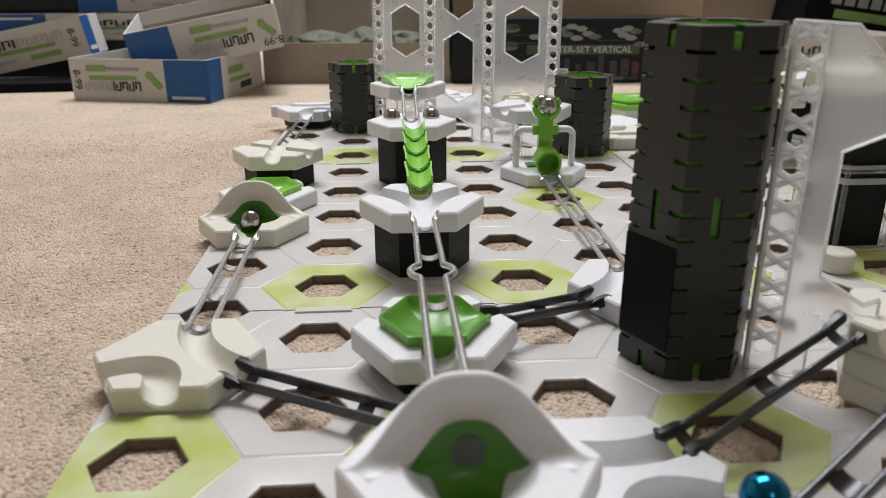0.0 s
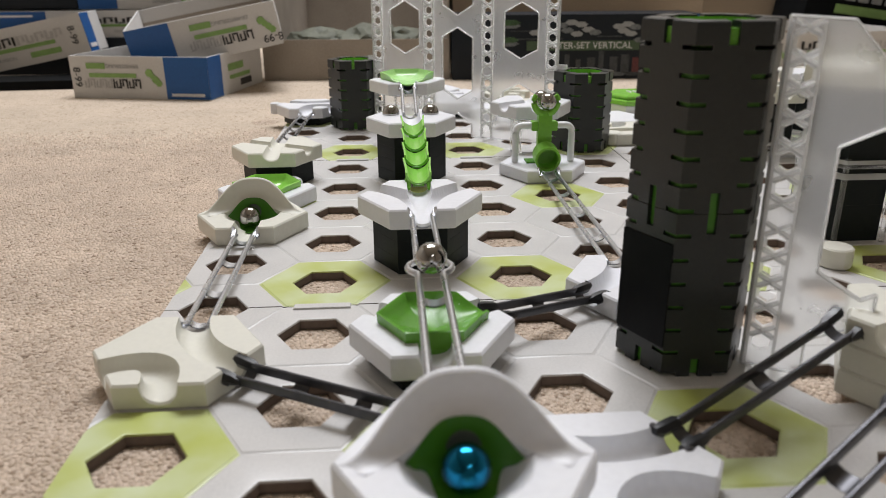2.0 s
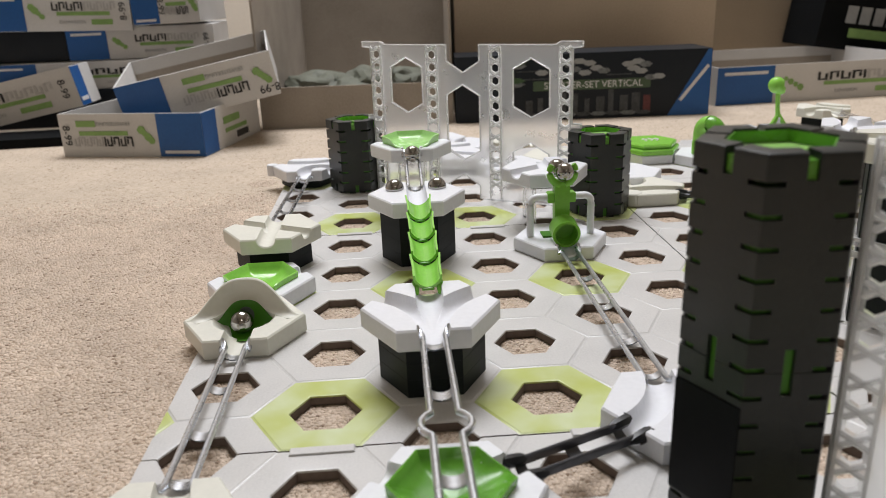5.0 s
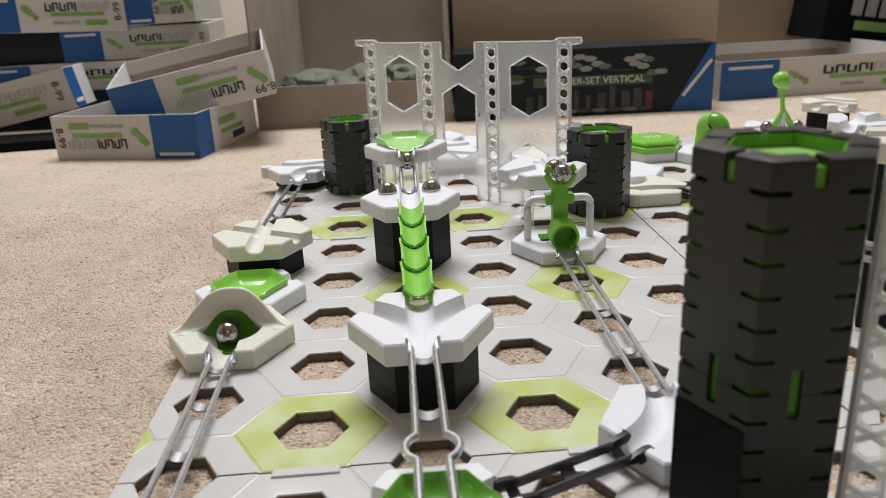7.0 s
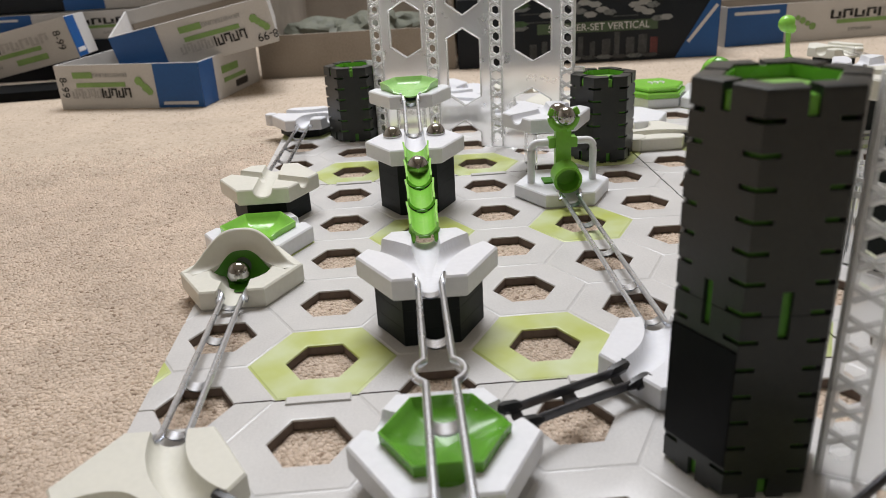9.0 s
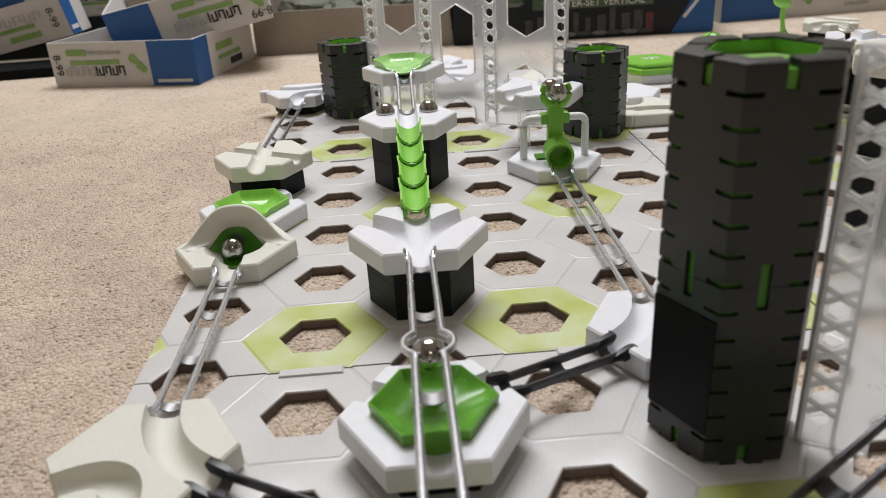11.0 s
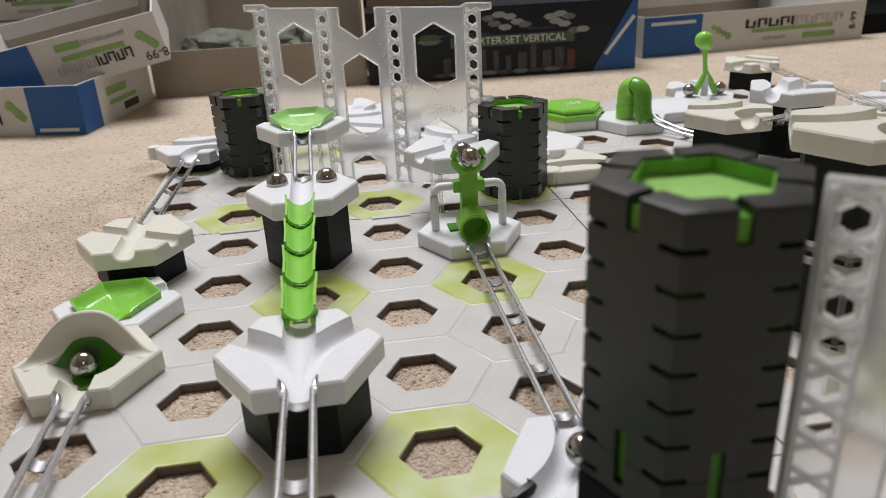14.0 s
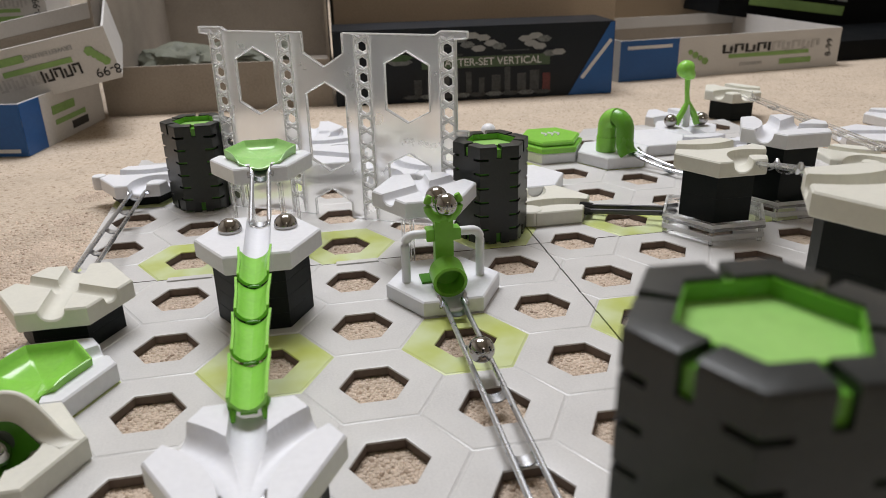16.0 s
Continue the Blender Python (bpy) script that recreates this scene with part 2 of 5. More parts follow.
def groove_tile(r, h, grooves, rings=34, bevel=0.0009, foot=0.0, feature=None):
    """A hexagonal tile of height h whose top is cut by rounded grooves (line, half width, depth)."""
    bm = bmesh.new()

    def top(x, y):
        cut = 0.0
        for line, w, depth in grooves:
            s = seg_dist(x, y, line)
            if s < w:
                cut = max(cut, depth * math.sqrt(max(0.0, 1 - (s / w) ** 2)) ** 0.8)
        z = h - cut
        return feature(x, y, z) if feature else z

    def settle(x, y, step):
        for line, w, depth in grooves:
            s = seg_dist(x, y, line)
            if abs(s - w) < 0.5 * step:
                e = step * 0.05
                gx, gy = seg_dist(x + e, y, line) - s, seg_dist(x, y + e, line) - s
                g = math.hypot(gx, gy) or 1.0
                return x + (w - s) * gx / g, y + (w - s) * gy / g
        return x, y

    corners = hexpts(1.0)
    step = r / rings
    levels = []
    for k in range(rings + 1):
        s = r * k / rings
        if k == rings - 1:
            s = r - bevel
        ring = []
        if k == 0:
            ring = [bm.verts.new((0, 0, top(0, 0)))]
        for side in range(6 if k else 0):
            (ax, ay), (bx, by) = corners[side], corners[(side + 1) % 6]
            for q in range(k):
                u = q / k
                x, y = s * (ax + (bx - ax) * u), s * (ay + (by - ay) * u)
                if k < rings - 1:
                    x, y = settle(x, y, step)
                z = top(x, y)
                if k == rings:
                    z = min(z, max(foot, z - bevel))
                ring.append(bm.verts.new((x, y, z)))
        levels.append(ring)
    for k in range(1, rings + 1):
        a, b = levels[k - 1], levels[k]
        for side in range(6):
            for q in range(k):
                o0, o1 = b[side * k + q], b[(side * k + q + 1) % len(b)]
                i0 = a[(side * (k - 1) + q) % len(a)]
                bm.faces.new((i0, o0, o1))
                if q < k - 1:
                    i1 = a[(side * (k - 1) + q + 1) % len(a)]
                    bm.faces.new((i0, o1, i1))
    rim = levels[-1]
    low = [bm.verts.new((v.co.x, v.co.y, min(foot + bevel, v.co.z - 1e-5))) for v in rim]
    under = [bm.verts.new((v.co.x * (1 - bevel / r), v.co.y * (1 - bevel / r), foot)) for v in rim]
    n = len(rim)
    for k in range(n):
        bm.faces.new((rim[k], low[k], low[(k + 1) % n], rim[(k + 1) % n]))
        bm.faces.new((low[k], under[k], under[(k + 1) % n], low[(k + 1) % n]))
    bm.faces.new(under[::-1])
    return bm


def to_side(deg, r=1.1):
    """A straight groove from the tile's middle to the side that faces deg."""
    return [(0, 0), (r * TR * math.cos(radians(deg)), r * TR * math.sin(radians(deg)))]


def curve_between(a, b):
    """A line that enters by the side that faces a degrees and leaves by the one that faces b, bending smoothly."""
    p0 = Vector((math.cos(radians(a)), math.sin(radians(a)))) * TR * 0.95
    p1 = Vector((math.cos(radians(b)), math.sin(radians(b)))) * TR * 0.95
    out = []
    for k in range(17):
        u = k / 16
        q = p0 * (1 - u) ** 2 + p1 * u ** 2
        out.append((q.x, q.y))
    return out
# ---- room ----
def room():
    bm = bmesh.new()
    block(bm, -1.6, 2.2, -3.4, 2.4, FLOOR_Z - 0.05, FLOOR_Z)
    tagged(part("floor", bm, CARPET), "beige looped carpet with brown flecks", "floor", kind="structure")
    for name, (x0, x1, y0, y1) in {"wall_west": (-1.7, -1.6, -3.5, 2.5), "wall_east": (2.2, 2.3, -3.5, 2.5), "wall_south": (-1.6, 2.2, -3.5, -3.4), "wall_north": (-1.6, 2.2, 2.4, 2.5)}.items():
        bm = bmesh.new()
        block(bm, x0, x1, y0, y1, FLOOR_Z - 0.05, 2.4)
        tagged(part(name, bm, PAINT), "plain warm beige painted room wall", "wall", kind="structure")
    bm = bmesh.new()
    block(bm, -1.7, 2.3, -3.5, 2.5, 2.402, 2.45)
    tagged(part("ceiling", bm, CEIL), "plain off-white painted ceiling", "ceiling", kind="structure")


room()


# ---- the grid boards ----
def cell_bm(r_out, r_in, z0, z1, cuts):
    """A hexagonal ring; cuts: (point, outward normal) of planes beyond which it is cut off."""
    bm = bmesh.new()
    e = 0.0007
    o = hexpts(1.0)
    levels = [(r_out, z0), (r_out, z1 - 0.0005), (r_out - 0.0007, z1 - 0.0004), (r_out - 0.0013, z1), (r_in + 1.7 * e, z1), (r_in + 0.6 * e, z1 - 0.35 * e), (r_in, z1 - 1.3 * e), (r_in, z0)]
    rings = [[bm.verts.new((x * r, y * r, z)) for x, y in o] for r, z in levels]
    for n, (a, b) in enumerate(zip(rings, rings[1:] + rings[:1])):
        for k in range(6):
            f = bm.faces.new((a[k], a[(k + 1) % 6], b[(k + 1) % 6], b[k]))
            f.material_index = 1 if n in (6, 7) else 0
    for co, no in cuts:
        g = bm.verts[:] + bm.edges[:] + bm.faces[:]
        res = bmesh.ops.bisect_plane(bm, geom=g, plane_co=co, plane_no=no, clear_outer=True)
        edges = [x for x in res["geom_cut"] if isinstance(x, bmesh.types.BMEdge)]
        if edges:
            bmesh.ops.holes_fill(bm, edges=edges, sides=12)
    return bm


BOARD_Z = -0.005
COL_EDGES = (-1.46, 4.53, 10.52)
ROW_EDGES = (-4.5, 0.5, 5.5, 10.5)


def is_lime(i, j):
    return (i % 2 == 0 and (j - 1) % 5 == 0) or (i % 2 == 1 and (j - 3.5) % 5 == 0)


def boards():
    cache = {}
    for bx in range(2):
        for by in range(3):
            board = thing("base_board", "light grey hexagon grid board with lime cells lying on carpet", "base board", "base boards")
            x0, x1 = COL_EDGES[bx] * CX, COL_EDGES[bx + 1] * CX
            y0, y1 = ROW_EDGES[by] * D, ROW_EDGES[by + 1] * D
            gap = 0.0005
            for i in range(-2, 12):
                for jj in range(-5, 12):
                    j = jj + 0.5 * (i % 2)
                    cx, cy = CX * i, D * j
                    cuts = []
                    r = 0.5775 * D
                    if cx + r < x0 or cx - r > x1 or cy + 0.5 * D <= y0 + 1e-6 or cy - 0.5 * D >= y1 - 1e-6:
                        continue
                    if cx - r < x0:
                        cuts.append(((x0 + gap - cx, 0, 0), (-1, 0, 0)))
                    if cx + r > x1:
                        cuts.append(((x1 - gap - cx, 0, 0), (1, 0, 0)))
                    if cy - 0.51 * D < y0:
                        cuts.append(((0, y0 + gap - cy, 0), (0, -1, 0)))
                    if cy + 0.51 * D > y1:
                        cuts.append(((0, y1 - gap - cy, 0), (0, 1, 0)))
                    lime = is_lime(i, j)
                    key = (lime, tuple((tuple(round(v, 5) for v in c), n) for c, n in cuts))
                    if key not in cache:
                        bm = cell_bm(0.5771 * D, 0.2795 * D, BOARD_Z, 0.0, cuts)
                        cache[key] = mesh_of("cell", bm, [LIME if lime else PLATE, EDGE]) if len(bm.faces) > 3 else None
                    if cache[key]:
                        part("lime_cell" if lime else "cell", cache[key], None, board, m=Matrix.Translation((cx, cy, 0)))


boards()


# ---- towers and height tiles ----
def ring_layer(r, r_in, h, slot="", top=False):
    """One storey of a tower: a hexagonal ring with slits at its lower corners; slot: upright slots in its sides, open to its top or foot; top: its upper edge is rounded."""
    bm = bmesh.new()
    o, n = hexpts(r), hexpts(r_in)
    us = (0.0, 0.225, 0.436, 0.564, 0.775)
    zs = [0.0, 0.0016, 0.25 * h, 0.80 * h, h]
    draw = [0.0, 0.0, 0.0, 0.0, 0.0]
    if top:
        zs[4:] = [h - 0.0008, h - 0.0002, h]
        draw[4:] = [0.0, 0.00025, 0.0009]
    rim = [(k, u) for k in range(6) for u in us]
    total, floors = len(rim), len(zs) - 1
    made = {}

    def vert(c, z, ring):
        key = (c % total, z, ring)
        if key not in made:
            k, u = rim[c % total]
            p = o if ring else n
            s = 1 - draw[z] / r if ring else 1.0
            (xa, ya), (xb, yb) = p[k], p[(k + 1) % 6]
            made[key] = bm.verts.new(((xa + (xb - xa) * u) * s, (ya + (yb - ya) * u) * s, zs[z]))
        return made[key]

    def solid(c, z):
        if z < 0 or z >= floors:
            return False
        q = c % total % 5
        if z == 0 and q in (0, 4):
            return False
        if q == 2 and ((slot == "top" and z >= 1) or (slot == "foot" and z <= 2)):
            return False
        return True
    for c in range(total):
        for z in range(floors):
            if not solid(c, z):
                continue
            bm.faces.new((vert(c, z, 1), vert(c + 1, z, 1), vert(c + 1, z + 1, 1), vert(c, z + 1, 1)))
            bm.faces.new((vert(c, z, 0), vert(c, z + 1, 0), vert(c + 1, z + 1, 0), vert(c + 1, z, 0)))
            if not solid(c, z + 1):
                bm.faces.new((vert(c, z + 1, 1), vert(c + 1, z + 1, 1), vert(c + 1, z + 1, 0), vert(c, z + 1, 0)))
            if not solid(c, z - 1):
                bm.faces.new((vert(c, z, 0), vert(c + 1, z, 0), vert(c + 1, z, 1), vert(c, z, 1)))
            if not solid(c - 1, z):
                bm.faces.new((vert(c, z, 0), vert(c, z, 1), vert(c, z + 1, 1), vert(c, z + 1, 0)))
            if not solid(c + 1, z):
                bm.faces.new((vert(c + 1, z, 1), vert(c + 1, z, 0), vert(c + 1, z + 1, 0), vert(c + 1, z + 1, 1)))
    return bm


# Paler than the leaf green: the reflection on the tower's top is in the colour.
FLOOR_GREEN = material("reflection_paled_green", (0.34, 0.62, 0.17), 0.3, bump=0.05, vary=0.05, sss=0.15)
CORE = material("dark_green_core", (0.085, 0.29, 0.028), 0.4, vary=0.08)


def tower(i, j, segments, label, turn=0.0, shift=(0, 0, 0)):
    t = thing("tower", label, "tower", "dark towers", Matrix.Translation(at(i, j) + Vector(shift)) @ pose(0, 0, 0, 0, 0, turn))
    h = 0.0095
    inner = HR * 0.665
    top = segments * 7 * h
    cache = {}
    for s in range(segments):
        for k in range(7):
            last = s == segments - 1 and k == 6
            slot = {0: "foot", 6: "top"}.get(k, "")
            key = (slot, last)
            if key not in cache:
                cache[key] = mesh_of("layer", ring_layer(HR, inner + 0.0001 if last else HR * 0.925, h - (0.0003 if k == 6 and not last else 0.0), slot, last), DARK)
            part("layer", cache[key], None, t, m=Matrix.Translation((0, 0, (s * 7 + k) * h)))
    bm = bmesh.new()
    prism(bm, hexpts(HR * 0.915), 0.0005, top - h - 0.0004, 0.0003)
    part("core", bm, CORE, t, "green inner core")
    bm = bmesh.new()
    prism(bm, hexpts(inner), top - h, top - 0.0046, 0.0002)
    part("green_floor", bm, FLOOR_GREEN, t, "recessed green top with its reflection painted in")
    for k in range(6):
        bm = bmesh.new()
        a, b = Vector(hexpts(inner)[k]), Vector(hexpts(inner)[(k + 1) % 6])
        prism(bm, [tuple(a), tuple(b), tuple(b * 0.965), tuple(a * 0.965)], top - 0.0045, top - 0.0008)
        part("inner_rim", bm, GREEN, t, "green inner rim")
        bm = bmesh.new()
        mid, way = (a + b) / 2, (b - a).normalized()
        out = mid.normalized() * 0.0062
        w = way * 0.0015
        prism(bm, [tuple(mid - w), tuple(mid + out - w), tuple(mid + out + w), tuple(mid + w)], top - h + 0.0002, top - 0.0024)
        part("slot_rib", bm, GREEN, t, "green rib behind the slot")
    if segments == 2:
        # a smoked window in one face of the lower segment
        for q in (3,):
            n = Vector((math.cos(radians(60 * q + 30)), math.sin(radians(60 * q + 30)), 0))
            sd = Vector((-n.y, n.x, 0))
            c = n * (HR * 0.866 + 0.0006)
            bm = bmesh.new()
            pts = [c - sd * 0.0128, c + sd * 0.0128, c + sd * 0.0128 - n * 0.0012, c - sd * 0.0128 - n * 0.0012]
            prism(bm, [(p.x, p.y) for p in pts], 0.0125, 0.0545, 0.0002)
            part("window_plate", bm, BLACK, t, "flat black window plate")
    return t


def height_layer(h):
    bm = bmesh.new()
    prism(bm, hexpts(HR), 0.0, h, 0.00015)
    return mesh_of("height_layer", bm, STACK)


LAYER = {}
STACK = material("matt_charcoal_plastic", (0.008, 0.0115, 0.011), 0.5, bump=0.2, vary=0.12, scale=700, spec=0.22)


def stack(i, j, z0, z1, n, label="dark charcoal hexagonal height tiles stacked on the board"):
    """n dark height tiles between z0 and z1."""
    h = (z1 - z0) / n
    key = round(h, 5)
    if key not in LAYER:
        LAYER[key] = height_layer(h)
    for k in range(n):
        tagged(part("height_tile", LAYER[key], None, m=Matrix.Translation(at(i, j, z0 + k * h))), label, "height tile", "height tiles")


TALL = (0.0016, 0.0015, 0.0)   # the tall tower stands a little off its cell
tower(3, -0.5, 2, "tall charcoal slotted tower of two segments with green core", -4, TALL)
tower(0, 8, 1, "short charcoal slotted tower with green core beside clear wall")
tower(4, 6, 1, "short charcoal slotted tower with green core on the board")


# ---- white tiles ----
GW = 0.0068
TILES = {}


def tile_mesh(kind):
    if kind in TILES:
        return TILES[kind]
    h = 0.0105
    deep = 0.0078
    mat = WHITE
    if kind == "fork":      # one straight channel and two that bend into it
        g = [([(0, -1.1 * TR), (0, 1.1 * TR)], GW, deep), (curve_between(-90, 30), GW, deep), (curve_between(-90, 150), GW, deep)]
    elif kind == "straight":
        g = [([(0, -1.1 * TR), (0, 1.1 * TR)], GW, deep)]
    elif kind == "cross":
        g = [([(0, -1.1 * TR), (0, 1.1 * TR)], GW * 0.9, deep * 0.7), ([(-1.0 * TR, 0.577 * TR), (1.0 * TR, -0.577 * TR)], GW * 0.72, deep * 0.6)]
    elif kind == "bend":    # two bends, one on each side
        g = [(curve_between(90, -30), GW, deep), (curve_between(210, 270), GW, deep)]
    elif kind == "tight":
        g = [(curve_between(90, 210), GW, deep)]
    elif kind == "plain":
        g = []
    TILES[kind] = mesh_of("tile_" + kind, groove_tile(TR, h, g, rings=52 if kind in ("fork", "bend", "tight") else 34), mat, 40)
    return TILES[kind]


def tile(kind, i, j, z, turn=0, mat=None, label="white plastic track tile with rounded grooves", name="track_tile"):
    me = tile_mesh(kind)
    if mat:
        key = (kind, mat.name)
        if key not in TILES:
            TILES[key] = me.copy()
            TILES[key].materials[0] = mat
        me = TILES[key]
    return tagged(part(name, me, None, m=Matrix.Translation(at(i, j, z)) @ pose(0, 0, 0, 0, 0, turn)), label, "track tile", "track tiles")


CLIP_DARK = material("dark_clip_plastic", (0.02, 0.021, 0.023), 0.35, bump=0.1, vary=0.1)
DARKRAIL = material("dark_rail_metal", (0.085, 0.085, 0.092), 0.34, 0.7, bump=0.1, vary=0.1)
BALL_R = 0.00635
BALL = ball_mesh("ball", BALL_R, STEEL)

CUT = "cream plastic curved track tile on a dark stack"
tile("fork", 1, 1.5, 0.0265, label="white plastic three-way track tile on dark stacked tiles")
stack(1, 1.5, 0.0, 0.0265, 3)
tile("straight", 1, 4.5, 0.036, label="white plastic track tile carrying two steel half balls")
stack(1, 4.5, 0.0, 0.036, 4)
tile("cross", -1, 4.5, 0.0165, mat=CREAM, label="cream plastic cross track tile on dark tile")
stack(-1, 4.5, 0.0, 0.0165, 2)
corner_tile = tile("bend", -1, 8.5, 0.008, turn=60, label="white plastic curved track tile on dark tile")
stack(-1, 8.5, 0.0, 0.008, 1)
tile("bend", -1, -0.5, 0.0, mat=CREAM, label="cream plastic double-curve track tile on the board")
tile("bend", 2, -2, 0.0, turn=60, label="white plastic curved track tile on the board")
tile("tight", 3, 0.5, 0.0, label="white plastic curved track tile on the board")
tile("tight", 2, -3, 0.008, turn=-60, label="white plastic curved track tile on dark tile")
stack(2, -3, 0.0, 0.008, 1)
tile("cross", 3, 5.5, 0.036, turn=-60, label="white plastic cross track tile on a clear bracket")
tile("bend", 5, 6.5, 0.0, mat=CREAM, turn=-120, label="cream plastic curved track tile on the board")
tile("bend", 7, 5.5, 0.045, mat=CREAM, turn=60, label=CUT)
stack(7, 5.5, 0.012, 0.045, 2)
tile("fork", 8.26, 5.95, 0.052, turn=-60, label="white plastic three-way track tile on dark stack")
stack(8.26, 5.95, 0.012, 0.052, 2)
tile("bend", 6, 2, 0.088, mat=CREAM, turn=60, label=CUT)
stack(6, 2, 0.0, 0.043, 2)
stack(6, 2, 0.0462, 0.088, 2)
tile("bend", 4.617, -1.12, 0.021, mat=CREAM, label="cream plastic curved track tile on cream spacers")
for k in range(2):
    tile("plain", 4.617, -1.12, 0.0105 * k, mat=CREAM, label="cream plastic spacer tile on the board")
tile("plain", 7, 8.5, 0.0, label="white plastic tile under the green arch")
tile("plain", 8, 9, 0.0, label="white plastic tile on the board")
tile("bend", 9, 8.5, 0.0, label="white plastic curved track tile on the board", turn=60)
tile("straight", 9, 9.5, 0.0, label="white plastic tile carrying a green lever")
tile("bend", 11.0, 11.0, 0.016, mat=CREAM, label="cream plastic curved track tile on dark tile")
stack(11.0, 11.0, FLOOR_Z + 0.001, 0.016, 1)
tile("bend", 9.5, 10.75, FLOOR_Z + 0.0006, mat=WHITE, label="white plastic curved track tile lying loose")
tile("bend", 2, 10, 0.0, turn=60, label="white plastic curved track tile behind the clear wall")
tile("straight", 2, 9, 0.006, label="white plastic track tile behind the clear wall", turn=60)
stack(2, 9, 0.0, 0.006, 1)
tile("bend", 3, 8.5, 0.0, label="white plastic curved track tile behind the clear wall")
tile("plain", 4, 9, 0.0, mat=CREAM, label="cream plastic tile behind the clear wall")
tile("bend", 4, 8, 0.0, label="white plastic curved track tile behind the clear wall", turn=60)
tile("tight", 5, 7.5, 0.0, label="white plastic curved track tile on the board")
for q, (x, y, t) in enumerate([(0.555, 0.44, 20), (0.62, 0.50, 75), (0.66, 0.41, -10), (0.70, 0.56, 40), (0.59, 0.36, 100), (0.12, 0.63, 15), (0.175, 0.645, 50), (0.09, 0.672, -5)]):
    tile(("bend", "straight", "tight")[q % 3], x / CX, y / D, FLOOR_Z + 0.0005 if y > 0.61 or x > 0.53 else 0.0, turn=t, mat=WHITE if q % 2 else CREAM, label="loose spare plastic track tile on the carpet")


# ---- rails ----
def rail(p0, p1, mat=RAIL, loop=None, saddles=2, label="grey steel twin-wire rail between two tiles", gauge=0.0102, sag=0.0):
    """A twin-wire rail between two points at ball-bearing height."""
    p0, p1 = Vector(p0), Vector(p1)
    ob = thing("rail", label, "rail", "track rails")
    way = p1 - p0
    n = way.normalized()
    side = Vector((n.y, -n.x, 0)).normalized()
    up = side.cross(n)
    flat = mat is DARKRAIL
    for s in (-1, 1):
        pts = []
        steps = 44 if loop is None else 240
        for k in range(steps + 1):
            u = k / steps
            off = gauge / 2
            p = p0 + way * u - Vector((0, 0, sag * 4 * u * (1 - u)))
            if loop is not None:
                dist = (u - loop) * way.length
                if abs(dist) < 0.0090:
                    off = max(gauge / 2, 0.0090 * math.sqrt(1 - (dist / 0.0090) ** 2))
            pts.append(p + side * s * off)
        a, b = pts[0], pts[-1]
        pts = [a - n * 0.0045 + side * s * 0.0016 + up * 0.0012, a - n * 0.002 + side * s * 0.0006] + pts + [b + n * 0.002 + side * s * 0.0006, b + n * 0.0045 + side * s * 0.0016 + up * 0.0012]
        bm = bmesh.new()
        tube(bm, pts, 0.0010 if flat else 0.0014, 10)
        if flat:
            for v in bm.verts:
                v.co += Vector((0, 0, 1)) * (0.0011 if (v.co - p0).dot(up) > 0 else -0.0009)
        part("wire", bm, mat, ob)
        for end, q, d in ((p0, -1, -1), (p1, 1, 1)):
            bm = bmesh.new()
            c = end + side * s * (gauge / 2 + 0.0022) + n * d * 0.0022
            tube(bm, [c - n * d * 0.0045 - up * 0.0012, c - n * d * 0.001 + up * 0.0002, c + n * d * 0.0018 + up * 0.0016, c + n * d * 0.0026 + up * 0.0034], [0.0009, 0.0015, 0.0016, 0.0009], 8)
            part("end_hook", bm, mat, ob)
        if flat:
            for end, d in ((p0, -1), (p1, 1)):
                bm = bmesh.new()
                c = end + side * s * (gauge / 2 + 0.0006)
                tube(bm, [c - n * d * 0.0065 - up * 0.0002, c - n * d * 0.003 + up * 0.0004, c + n * d * 0.003 + up * 0.0012, c + n * d * 0.0055 + up * 0.0022], [0.0012, 0.0024, 0.0026, 0.0014], 6)
                part("end_clip", bm, CLIP_DARK, ob, "dark rounded end clip", smooth=50)
    spots = [0.04, 0.96] + [(k + 1) / (saddles + 1) for k in range(saddles)]
    if loop is not None:
        spots = [0.03, 0.97, loop - 0.17, loop + 0.15]
    for u in spots:
        bm = bmesh.new()
        p = p0 + way * u - Vector((0, 0, sag * 4 * u * (1 - u)))
        ln = 0.0032 if 0.1 < u < 0.9 else 0.0024
        rings = []
        for e in (-ln, ln):
            row = []
            for k in range(9):
                a = radians(200 + 140 * k / 8)
                row.append(p + n * e + side * math.cos(a) * gauge * 0.53 + up * (math.sin(a) * gauge * 0.42 + 0.0008))
            rings.append(row)
        for rr, dz in ((rings, 0.0), ([[v - up * 0.0006 for v in r] for r in rings], -1)):
            vs = [[bm.verts.new(v) for v in r] for r in rr]
            for k in range(8):
                f = (vs[0][k], vs[0][k + 1], vs[1][k + 1], vs[1][k])
                bm.faces.new(f if dz == 0 else f[::-1])
        part("saddle", bm, mat if not flat else DARKRAIL, ob)
    return ob


def spot(i, j, z):
    return tuple(at(i, j, z))


